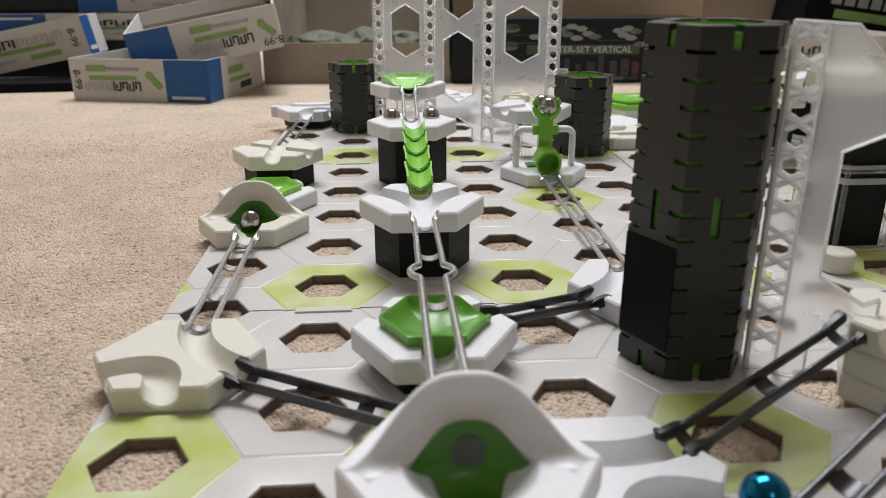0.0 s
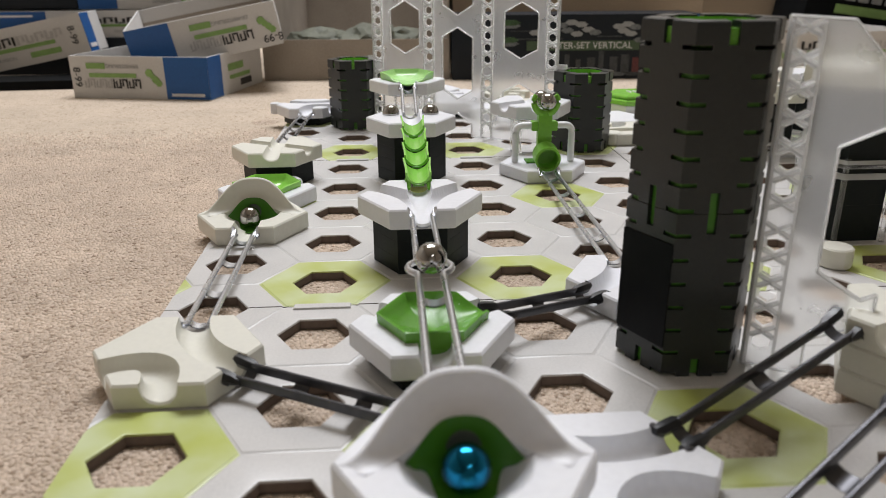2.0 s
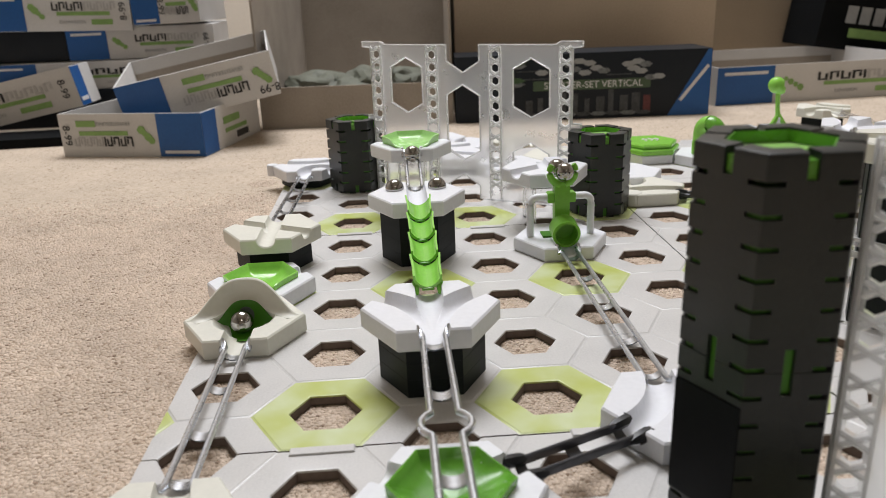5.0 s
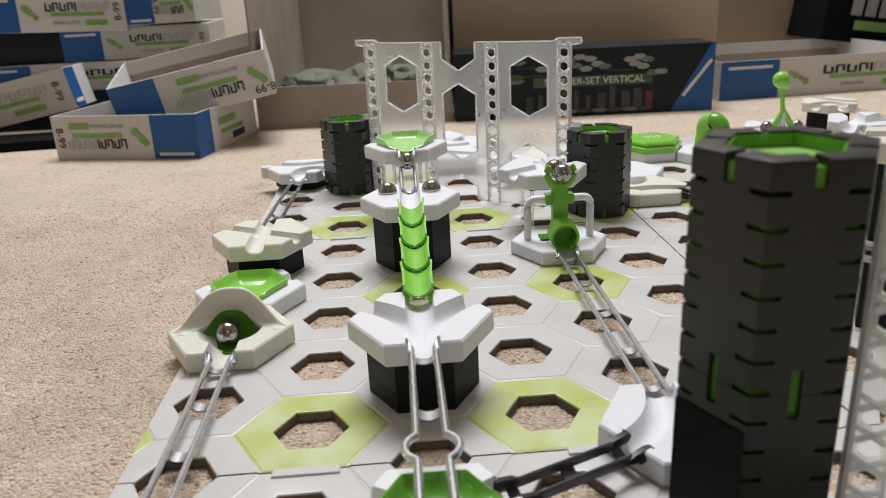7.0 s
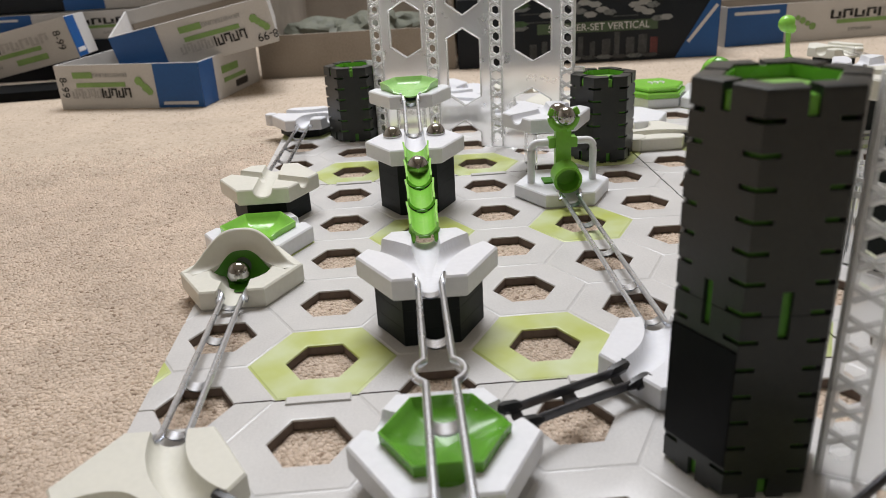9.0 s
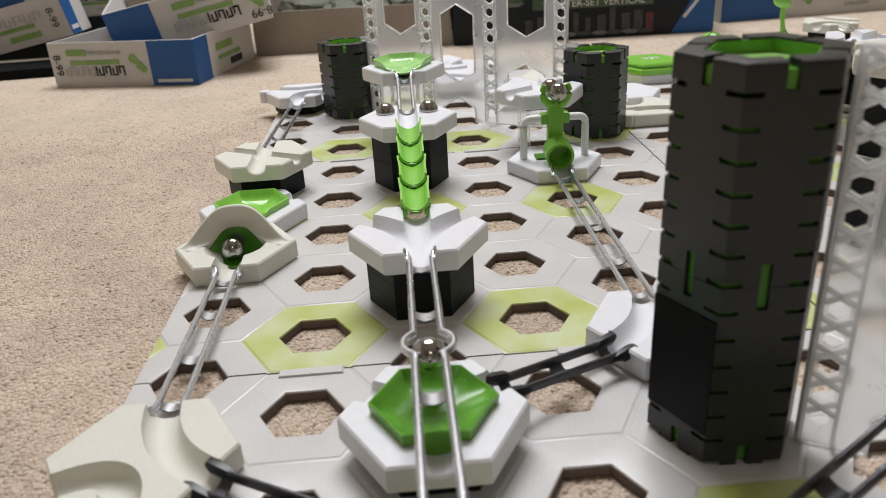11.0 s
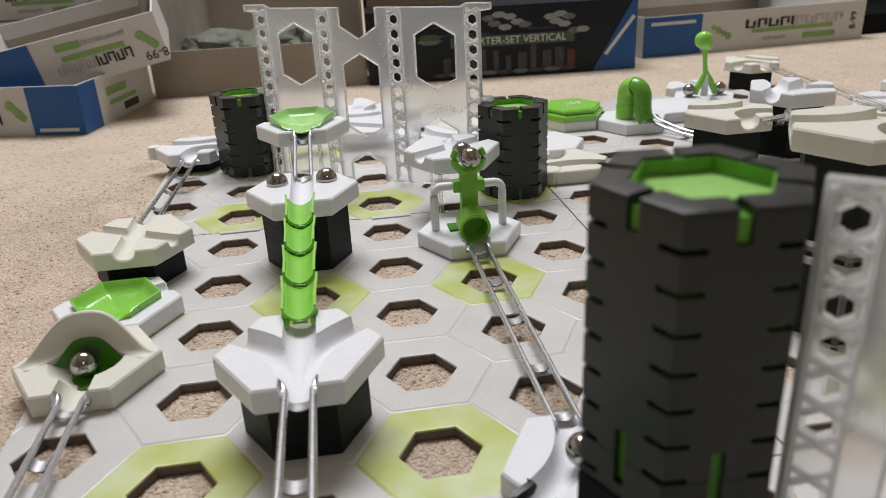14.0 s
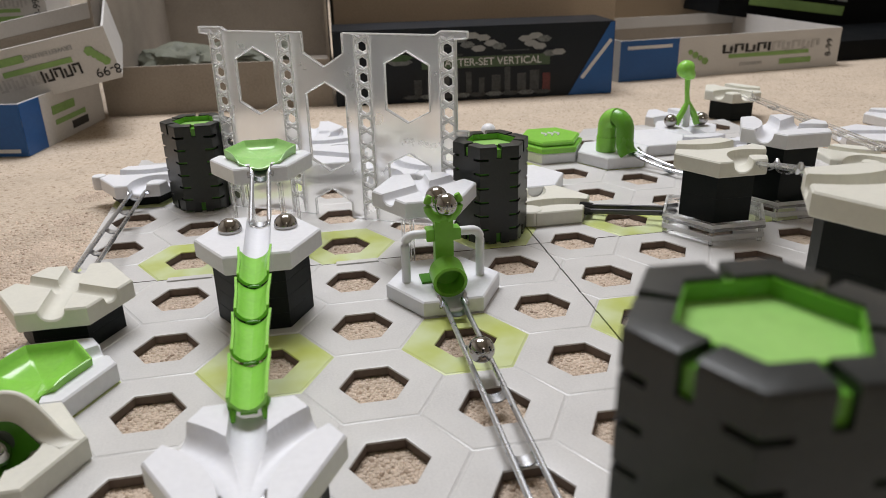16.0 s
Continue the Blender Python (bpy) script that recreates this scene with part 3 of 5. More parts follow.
rail(spot(1, -1.95, 0.0385), spot(1, 1.06, 0.0325), loop=0.565, label="steel twin-wire rail with a round loop above a green bowl")
rail(spot(-1, 0.04, 0.0055), spot(-1, 2.0, 0.0065), label="steel twin-wire rail from cream curve to hooded tile")
rail(spot(-1, 5.0, 0.021), spot(-1, 8.0, 0.0125), saddles=3, label="steel twin-wire rail from cross tile to white curve")
rail(spot(3, 1.0, 0.006), spot(3, 4.02, 0.007), saddles=3, label="long steel twin-wire rail leading to the green catapult")
rail(spot(1, 5.02, 0.0425), spot(1, 6.0, 0.0545), saddles=0, label="short steep steel rail up to a green cup")
rail(spot(1.55, -0.22, 0.0125), spot(2.5, 0.25, 0.0075), DARKRAIL, saddles=1, label="short dark metal rail from green bowl to white curve")
rail(spot(-0.5, -0.75, 0.0065), spot(0.9, -1.45, 0.0075), DARKRAIL, saddles=2, label="dark metal rail leaving the cream curve tile")
rail(spot(2.5, -1.75, 0.009), spot(3.98, -1.08, 0.0265), DARKRAIL, saddles=1, label="dark metal rail rising to the cream tile")
rail(spot(2.5, -2.75, 0.016), spot(3.6, -2.2, 0.034), DARKRAIL, saddles=1, label="dark metal rail beside the white curve tile")
rail(spot(5.5, 6.25, 0.005), spot(6.5, 5.75, 0.009), DARKRAIL, saddles=1, label="dark metal rail leading to the clear platform")
rail(spot(7.3, 5.0, 0.0525), spot(5.9, 2.62, 0.0935), saddles=1, label="steel rail joining two cream tiles")
rail(spot(7.25, 8.1, 0.011), spot(7.9, 7.1, 0.006), saddles=1, sag=0.003, label="curved steel rail leaving the green arch")
rail(spot(11.0, 10.5, 0.024), spot(10.4, 6.4, 0.03), CLEAR, saddles=3, label="clear plastic twin rail over the boards")


# ---- hooded cannon tiles ----
DEEP_GREEN = material("deep_green_plastic", (0.050, 0.19, 0.009), 0.34, bump=0.06, vary=0.05)
NEST = Vector((0.0, -0.0012, 0.0082))   # where a ball rests in a hooded tile


def niche(x, w, thick=0.0):
    """A point of the green shell that hugs the resting ball: w runs up its back from the ball's middle, or down and forwards."""
    if w > 0:
        y, z = 0.0066 + 0.10 * w, 0.99 * w
    elif w > -0.0104:
        y, z = 0.0066 * math.cos(-w / 0.0066), -0.0066 * math.sin(-w / 0.0066)
    else:
        y, z = w + 0.0104, -0.0066
    return NEST + Vector((x, y - 21.0 * x * x + thick, z - 0.7 * thick))


def niche_top(x):
    return 0.0004 + 0.0049 * (1 + math.cos(math.pi * min(1.0, abs(x) / 0.0160) ** 1.6))


def hood_mesh():
    """A bell-shaped wall that rises from two corners of the tile and leans away from the ball."""
    bm = bmesh.new()
    n = 44
    rows = []
    for k in range(n + 1):
        s = -1 + 2 * k / n
        bell = 0.5 * (1 + math.cos(math.pi * abs(s) ** 1.4))
        rim = Vector((0.0312 * s, -0.0026 + 0.0116 * bell, 0.0102 + 0.0190 * bell))
        inner = niche(0.0160 * s, niche_top(0.0160 * s), 0.0005)
        u = max(0.0, min(1.0, (abs(s) - 0.62) / 0.30))
        inner = inner.lerp(Vector((math.copysign(0.0245, s), -0.0062, 0.0111)), u * u * (3 - 2 * u))
        low = Vector((rim.x * 0.94, min(rim.y + 0.004 + 0.006 * bell, 0.0275 - 0.6 * abs(rim.x)), 0.0090))
        out = Vector((0, 1, 0))
        ring = [inner + Vector((0, 0.001, -0.004))]
        for q in range(9):
            u = q / 8
            sag = math.sin(math.pi * u) * 0.0026 * bell
            ring.append(inner.lerp(rim, u) + Vector((0, 0.7 * sag, -0.7 * sag)))
        ring += [rim + Vector((0, 0.0005, 0.0006)), rim + Vector((0, 0.0013, 0.0008)), rim + Vector((0, 0.0022, 0.0005)), rim + Vector((0, 0.0029, -0.0004)), low]
        rows.append([bm.verts.new(v) for v in ring])
    for a, b in zip(rows, rows[1:]):
        for q in range(len(a) - 1):
            bm.faces.new((a[q], b[q], b[q + 1], a[q + 1]))
    return mesh_of("hood", bm, WHITE, 50)


def hood_base_mesh():
    def funnel(x, y, z):
        d = math.hypot(x, y + 0.001) / 0.0168
        return min(z, max(0.0005, 0.0108 - 0.0118 * (1 - d * d))) if d < 1 else z
    return mesh_of("hood_base", groove_tile(TR, 0.0108, [([(0, 0.0005), (0, -1.1 * TR)], 0.0076, 0.0101)], rings=44, feature=funnel), WHITE, 40)


def insert_mesh():
    """A bell-shaped green shell round the ball's resting place, which runs out as a tongue under it."""
    bm = bmesh.new()
    cols, rows = 36, 26
    grids = []
    for thick in (0.0, 0.0009):
        grid = []
        for c in range(cols + 1):
            x = -0.0160 + 0.0320 * c / cols
            up = niche_top(x)
            low = min(up - 0.0002, -0.0002 - 0.0050 * (1 - (x / 0.016) ** 2) - 0.0155 * math.exp(-(x / 0.0078) ** 6))
            grid.append([bm.verts.new(niche(x, low + (up - low) * r / rows, thick)) for r in range(rows + 1)])
        grids.append(grid)
    f, k = grids
    for c in range(cols):
        for r in range(rows):
            bm.faces.new((f[c][r], f[c + 1][r], f[c + 1][r + 1], f[c][r + 1]))
            bm.faces.new((k[c][r], k[c][r + 1], k[c + 1][r + 1], k[c + 1][r]))
        bm.faces.new((f[c][0], k[c][0], k[c + 1][0], f[c + 1][0]))
        bm.faces.new((f[c][rows], f[c + 1][rows], k[c + 1][rows], k[c][rows]))
    for r in range(rows):
        bm.faces.new((f[0][r], f[0][r + 1], k[0][r + 1], k[0][r]))
        bm.faces.new((f[cols][r], k[cols][r], k[cols][r + 1], f[cols][r + 1]))
    return mesh_of("green_insert", bm, DEEP_GREEN, 50)


def tube_mesh(name, r0, r1, length, mat, n=28):
    """A short open tube along y."""
    bm = bmesh.new()
    lathe(bm, [(r1, 0), (r0, 0), (r0, length), (r1, length), (r1, 0)], n, Matrix.Rotation(radians(-90), 4, "X"))
    return mesh_of(name, bm, mat, 35)


HOOD, HOOD_BASE, INSERT = hood_mesh(), hood_base_mesh(), insert_mesh()


MAGNET = material("dull_magnet", (0.10, 0.12, 0.10), 0.55, 0.3, bump=0.1)


def hood_tile(i, j, z, label, mat):
    t = thing("cannon_tile", label, "track tile", "hooded tiles", Matrix.Translation(at(i, j, z)))
    for name, me in (("base", HOOD_BASE), ("hood", HOOD)):
        c = me.copy()
        c.materials[0] = mat
        part(name, c, None, t)
    part("green_insert", INSERT, None, t, "green bell-shaped insert")
    bm = bmesh.new()
    lathe(bm, [(0, 0.0005), (0.0046, 0.0005), (0.0050, 0.0), (0.0050, -0.0012), (0, -0.0012)], 24, pose(0, NEST.y + 0.0068, NEST.z + 0.0012, 86, 0, 0))
    part("magnet", bm, MAGNET, t, "dull grey round magnet", smooth=40)
    return t


hood_tile(-1, 2.5, 0.0, "cream hooded launcher tile with a green insert and steel ball", CREAM)
hood_tile(1.045, -2.5, 0.0262, "white hooded launcher tile with a green insert on dark tiles", WHITE)
stack(1.045, -2.5, 0.0, 0.0262, 3)
tagged(part("steel_ball", BALL, None, m=pose(-1 * CX - 0.0016, 2.5 * D + NEST.y + 0.0006, NEST.z)), "shiny steel ball in the green launcher socket", "ball", "balls")


# ---- bowls ----
def bowl_mesh(r=0.0222, h=0.0112, deep=0.0082, mat=GREEN, spout=0.0052, drop=0.0062, foot=0.0, spread=21.0):
    """A hexagonal dish with a low rim, faceted inside; a rounded spout dips out of the side that faces -y."""
    bm = bmesh.new()
    n, rings = 96, 16
    lip = 0.0011
    grid, brim, skirt = [], [], []
    for k in range(n):
        a = 360.0 * k / n
        near = math.exp(-((((a - 270 + 180) % 360) - 180) / spread) ** 2)
        reach = r * 0.866 / math.cos(radians((a % 60) - 30))
        c, s = math.cos(radians(a)), math.sin(radians(a))
        edge = reach - lip + spout * near
        top = h - drop * near
        col = []
        for q in range(rings + 1):
            u = q / rings
            z = h - deep + (top - h + deep) * (0.50 * u ** 1.3 + 0.50 * u ** 9)
            col.append((c * edge * u, s * edge * u, z))
        grid.append(col)
        brim.append([(c * (edge + 0.3 * lip), s * (edge + 0.3 * lip), top + 0.0003), (c * (edge + lip), s * (edge + lip), top)])
        skirt.append([(c * (edge + lip * 0.9), s * (edge + lip * 0.9), top - 0.0012), (c * reach * 0.955, s * reach * 0.955, foot)])
    hub = bm.verts.new((0, 0, h - deep))
    rows = [[bm.verts.new(p) for p in grid[k][1:] + brim[k] + skirt[k]] for k in range(n)]
    for k in range(n):
        a, b = rows[k], rows[(k + 1) % n]
        bm.faces.new((hub, a[0], b[0]))
        for q in range(len(a) - 1):
            bm.faces.new((a[q], a[q + 1], b[q + 1], b[q]))
    bm.faces.new([v[-1] for v in rows][::-1])
    return mesh_of("bowl", bm, mat, 42)


BOWL = bowl_mesh()
BRIGHT_BOWL = bowl_mesh(0.0232, 0.0125, 0.0092, LEAF)
CUP_BOWL = bowl_mesh(0.0236, 0.0112, 0.0078, mat=material("pale_green_plastic", (0.34, 0.64, 0.20), 0.16, bump=0.04, vary=0.05, sss=0.2), drop=0.0075, foot=0.003, spread=36.0)
LEG = bmesh.new()
lathe(LEG, [(0, -0.0040), (0.0038, -0.0036), (0.0058, -0.0016), (0.0064, 0.0004), (0.0064, 0.0012), (0, 0.0012)], 24)
LEG = mesh_of("funnel_leg", LEG, GREEN, 60)


def bowl_tile(i, j, z, turn, label, lift=0.0036, bright=False, dish=None):
    t = thing("bowl_tile", label, "track tile", "bowl tiles", Matrix.Translation(at(i, j, z)) @ pose(0, 0, 0, 0, 0, turn))
    part("seat", TILES.setdefault("seat", mesh_of("seat", groove_tile(TR, 0.0105, [(to_side(-90), 0.0068, 0.0066), (to_side(30), 0.0064, 0.0052), (to_side(150), 0.0064, 0.0052)], feature=lambda x, y, z: min(z, 0.0012) if max(abs(y), abs(0.866 * x + 0.5 * y), abs(0.866 * x - 0.5 * y)) < 0.0172 else z), WHITE, 40)), None, t)
    part("bowl", dish or (BRIGHT_BOWL if bright else BOWL), None, t, "glossy green hexagonal bowl", m=Matrix.Translation((0, 0, lift)))
    part("funnel_leg", LEG, None, t, "rounded green leg in the tile's groove", m=Matrix.Translation((-0.0132, 0.0076, lift)))
    return t


bowl_tile(1, -0.5, 0.0075, 120, "white tile with a green bowl below the steel rail")
stack(1, -0.5, 0.0, 0.0075, 1)
bowl_tile(-1, 3.5, 0.0, 0, "white tile with a green bowl behind the launcher", lift=0.0018, bright=True)


# ---- launch cup on a clear column ----
def cup_tile(i, j, z):
    t = bowl_tile(i, j, z, 0, "white tile with a green cup high on a clear column", lift=0.0052, dish=CUP_BOWL)
    c = thing("clear_column", "clear plastic column carrying the green cup tile", "bracket", "", Matrix.Translation(at(i, j, 0)))
    for q in range(6):
        x, y = hexpts(0.021)[q]
        bm = bmesh.new()
        tube(bm, [(x, y, 0.0), (x, y, z - 0.002)], 0.0011, 6)
        part("strut", bm, CLEAR, c)
    bm = bmesh.new()
    prism(bm, hexpts(0.024), z - 0.002, z - 0.0001, 0.0003)
    part("platform", bm, CLEAR, c).visible_shadow = False
    return t


cup_tile(1, 6.5, 0.0475)

for name, i, j, z in (("clear_bracket", 3, 5.5, 0.036),):
    c = thing(name, "clear plastic bracket carrying a white cross tile", "bracket", "", Matrix.Translation(at(i, j, 0)))
    for q in (1, 2, 4):
        x, y = hexpts(0.024)[q]
        bm = bmesh.new()
        block(bm, x - 0.001, x + 0.001, y - 0.003, y + 0.003, 0.0, z - 0.002)
        part("strut", bm, CLEAR, c)
    bm = bmesh.new()
    prism(bm, hexpts(0.027), z - 0.002, z - 0.0001, 0.0003)
    part("platform", bm, CLEAR, c).visible_shadow = False

# half balls on the upper tile
for x in (-0.0148, 0.0148):
    bm = bmesh.new()
    bmesh.ops.create_uvsphere(bm, u_segments=28, v_segments=16, radius=0.0065)
    bmesh.ops.bisect_plane(bm, geom=bm.verts[:] + bm.edges[:] + bm.faces[:], plane_co=(0, 0, -0.0006), plane_no=(0, 0, -1), clear_outer=True)
    bmesh.ops.holes_fill(bm, edges=[e for e in bm.edges if e.is_boundary], sides=40)
    tagged(part("half_ball", bm, STEEL, m=Matrix.Translation(at(1, 4.5, 0.0472) + Vector((x, 0.008, 0))), smooth=60), "polished steel half ball on the white tile", "ball", "half balls")


# ---- green chute ----
def chute():
    t = thing("chute", "bright green four-link chute between two white tiles", "chute")
    a, b = Vector((CX, 1.93 * D, 0.0335)), Vector((CX, 3.98 * D, 0.0452))
    n = 4
    way = (b - a) / n
    for k in range(n):
        bm = bmesh.new()
        lo, hi = a + way * (k - 0.05) + Vector((0, 0, 0.0013)), a + way * (k + 0.93)
        rings = []
        for p, s in ((lo, 0.93), (lo * 0.5 + hi * 0.5, 0.95), (hi, 1.06)):
            row = []
            for q in range(17):
                g = radians(180 + 180 * q / 16)
                row.append(p + Vector((math.cos(g) * 0.0079 * s, 0, math.sin(g) * 0.0068 * s + 0.0066)))
            row = [row[0] + Vector((0, 0, 0.0012))] + row + [row[-1] + Vector((0, 0, 0.0012))]
            inner = [v + Vector(((-1 if v.x > p.x + 1e-4 else (1 if v.x < p.x - 1e-4 else 0)) * 0.0011, 0, 0.0011 if 2 < i < 16 else 0.0)) for i, v in enumerate(row)]
            rings.append(row + inner[::-1])
        vs = [[bm.verts.new(v) for v in r] for r in rings]
        m = len(vs[0])
        for r0, r1 in zip(vs, vs[1:]):
            for q in range(m):
                bm.faces.new((r0[q], r0[(q + 1) % m], r1[(q + 1) % m], r1[q]))
        h = m // 2
        for r in (vs[0], vs[-1]):
            for q in range(h - 1):
                bm.faces.new((r[q], r[q + 1], r[m - 2 - q], r[m - 1 - q]))
        link = part("link", bm, LEAF, t, smooth=45)
        bm = bmesh.new()
        tube(bm, [lo + Vector((-0.003, 0, 0.0004)), lo + Vector((0.003, 0, 0.0004))], 0.0008, 8)
        part("hinge_pin", bm, GREEN, link)
    for s in (-1, 1):
        bm = bmesh.new()
        c = a + Vector((s * 0.0060, -0.0015, 0.0022))
        tube(bm, [c + Vector((0, 0.004, 0.002)), c, c + Vector((0, -0.003, -0.002))], [0.0018, 0.0017, 0.0012], 8)
        part("clip", bm, GREEN, t)


chute()


# ---- catapult ----
VIVID = material("vivid_green_plastic", (0.20, 0.50, 0.05), 0.3, bump=0.06, vary=0.05, sss=0.15)


def catapult(i, j):
    t = thing("catapult", "white tile with a hoop and green see-saw catapult holding a ball", "catapult", "", Matrix.Translation(at(i, j, 0)))
    part("base", mesh_of("catapult_base", groove_tile(TR, 0.0095, [([(0, 0.004), (0, -1.1 * TR)], 0.0078, 0.0062)]), WHITE, 40), None, t)
    pts = [(-0.0215, 0, 0.008), (-0.0215, 0, 0.0315)]
    for k in range(1, 7):
        a = radians(180 - 90 * k / 6)
        pts.append((-0.0165 + 0.005 * math.cos(a), 0, 0.0325 + 0.005 * math.sin(a)))
    pts += [(-x, y, z) for x, y, z in pts[::-1]]
    bm = bmesh.new()
    tube(bm, pts, 0.0026, 10)
    part("hoop", bm, WHITE, t, "white rounded hoop", smooth=50)
    bm = bmesh.new()
    block(bm, -0.0098, 0.0098, -0.0036, 0.0036, 0.0338, 0.0408, 0.0007)
    part("pivot_sleeve", bm, VIVID, t)
    bm = bmesh.new()
    block(bm, -0.0052, 0.0052, -0.0050, 0.0018, 0.018, 0.0478, 0.0006)
    part("lever", bm, VIVID, t)
    part("ring", tube_mesh("ring", 0.0096, 0.0078, 0.013, VIVID), None, t, m=pose(0, -0.0205, 0.0158, 8, 0, 0))
    bm = bmesh.new()
    lathe(bm, [(0.0082, 0), (0.0082, 0.0012)], 24, Matrix.Rotation(radians(-90), 4, "X"))
    bmesh.ops.holes_fill(bm, edges=[e for e in bm.edges if e.is_boundary], sides=30)
    part("ring_back", bm, VIVID, t, m=pose(0, -0.009, 0.0158))
    for s in (-1, 1):
        bm = bmesh.new()
        path = []
        for k in range(9):
            a = radians(-78 + 112 * k / 8)
            path.append((s * 0.0090 * math.cos(a), -0.004, 0.0560 + 0.0090 * math.sin(a)))
        tube(bm, path, [0.0026, 0.0026, 0.0026, 0.0025, 0.0024, 0.0023, 0.0022, 0.002, 0.0016], 8)
        part("claw", bm, VIVID, t, smooth=50)
    bm = bmesh.new()
    block(bm, -0.007, 0.007, -0.0052, 0.0024, 0.0462, 0.0492, 0.0006)
    part("claw_root", bm, VIVID, t)
    bm = bmesh.new()
    block(bm, -0.0135, -0.004, -0.006, 0.006, 0.0096, 0.0108, 0.0004)
    part("foot_plate", bm, DEEP_GREEN, t)
    return t


catapult(3, 4.5)
tagged(part("steel_ball", BALL, None, m=Matrix.Translation(at(3, 4.5, 0.0562) + Vector((0.001, -0.0065, 0)))), "shiny steel ball in the catapult's green claw", "ball", "balls")
tagged(part("steel_ball", BALL, None, m=Matrix.Translation(at(3, 4.5, 0.0562) + Vector((-0.0018, 0.0068, 0)))), "shiny steel ball behind the catapult's green claw", "ball", "balls")


# ---- clear walls ----
def hexhole(cx, cz, r, turn=30.0):
    return [(cx + x, cz + z) for x, z in hexpts(r, turn)]


def edge_line(loop, parent):
    """A slightly raised line round an opening or outline of a panel, whitened to draw its highlight."""
    bm = bmesh.new()
    for y in (-0.0011, 0.0011):
        for (x0, z0), (x1, z1) in zip(loop, loop[1:] + loop[:1]):
            tube(bm, [(x0, y, z0), (x1, y, z1)], 0.00055, 6)
    part("highlight_edge", bm, WHITENED, parent, "raised plastic edge whitened as a highlight", smooth=60)


def clear_wall(origin, angle, width, strips, windows, notch, arch, low, h, label):
    """A frosted panel between two towers, pierced like a ladder along its strips."""
    t = thing("clear_wall", label, "wall panel", "clear wall panels", Matrix.Translation(origin) @ pose(0, 0, 0, 0, 0, angle))
    n0, n1 = notch
    mid = (n0 + n1) / 2
    outer = [(0, 0.0)]
    if low:
        outer += [(low[0], 0.0), (low[0], 0.012), ((low[0] + low[1]) / 2, 0.021), (low[1], 0.012), (low[1], 0.0)]
    outer += [(width, 0.0), (width, 0.066), (width + 0.008, 0.066), (width + 0.008, 0.0695), (width, 0.0695), (width, h - 0.003), (width + 0.008, h - 0.002), (width + 0.008, h + 0.002), (width - 0.010, h + 0.002), (width - 0.014, h - 0.0005)]
    outer += [(n1, h - 0.0005), (n1, h - 0.014), (mid, h - 0.0235), (n0, h - 0.014), (n0, h - 0.0005)]
    outer += [(0.014, h - 0.0005), (0.010, h + 0.002), (-0.008, h + 0.002), (-0.008, h - 0.002), (0, h - 0.003), (0, 0.0695), (-0.006, 0.0695), (-0.006, 0.066), (0, 0.066)]
    holes = []
    for x in strips:
        for k in range(12):
            if k not in (6,):
                holes.append(hexhole(x, h - 0.0088 - 0.0104 * k, 0.0036))
    for x0, x1, z0, z1 in windows:
        m = (x0 + x1) / 2
        e = (x1 - x0) * 0.27
        holes.append([(x0, z0 + e), (m, z0), (x1, z0 + e), (x1, z1 - e), (m, z1), (x0, z1 - e)])
    a0, a1, z0, z1 = arch
    m = (a0 + a1) / 2
    e = (a1 - a0) * 0.28
    holes.append([(a0, z0 + e), (m, z0), (a1, z0 + e), (a1, z1 - e), (m, z1), (a0, z1 - e)])
    bm = bmesh.new()
    sheet(bm, outer, holes, -0.0011, 0.0011)
    part("panel", bm, FROST, t, smooth=20).visible_shadow = False
    for loop in [holes[k] for k in range(len(strips) * 11, len(holes))] + [outer]:
        edge_line(loop, t)
    for x in strips:
        for s in (-1, 1):
            bm = bmesh.new()
            block(bm, x + s * 0.0050 - 0.0006, x + s * 0.0050 + 0.0006, -0.0022, 0.0022, 0.001, h - 0.002, 0.0002)
            part("rib", bm, WHITENED, t)
        for k in range(12):
            z = h - 0.0036 - 0.0104 * k
            if z > 0.004:
                for s in (-1, 1):
                    bm = bmesh.new()
                    tube(bm, [(x - 0.0044, -0.0010, z - s * 0.0024), (x + 0.0044, -0.0010, z + s * 0.0024)], 0.0011, 5)
                    part("brace", bm, WHITENED, t)
    return t


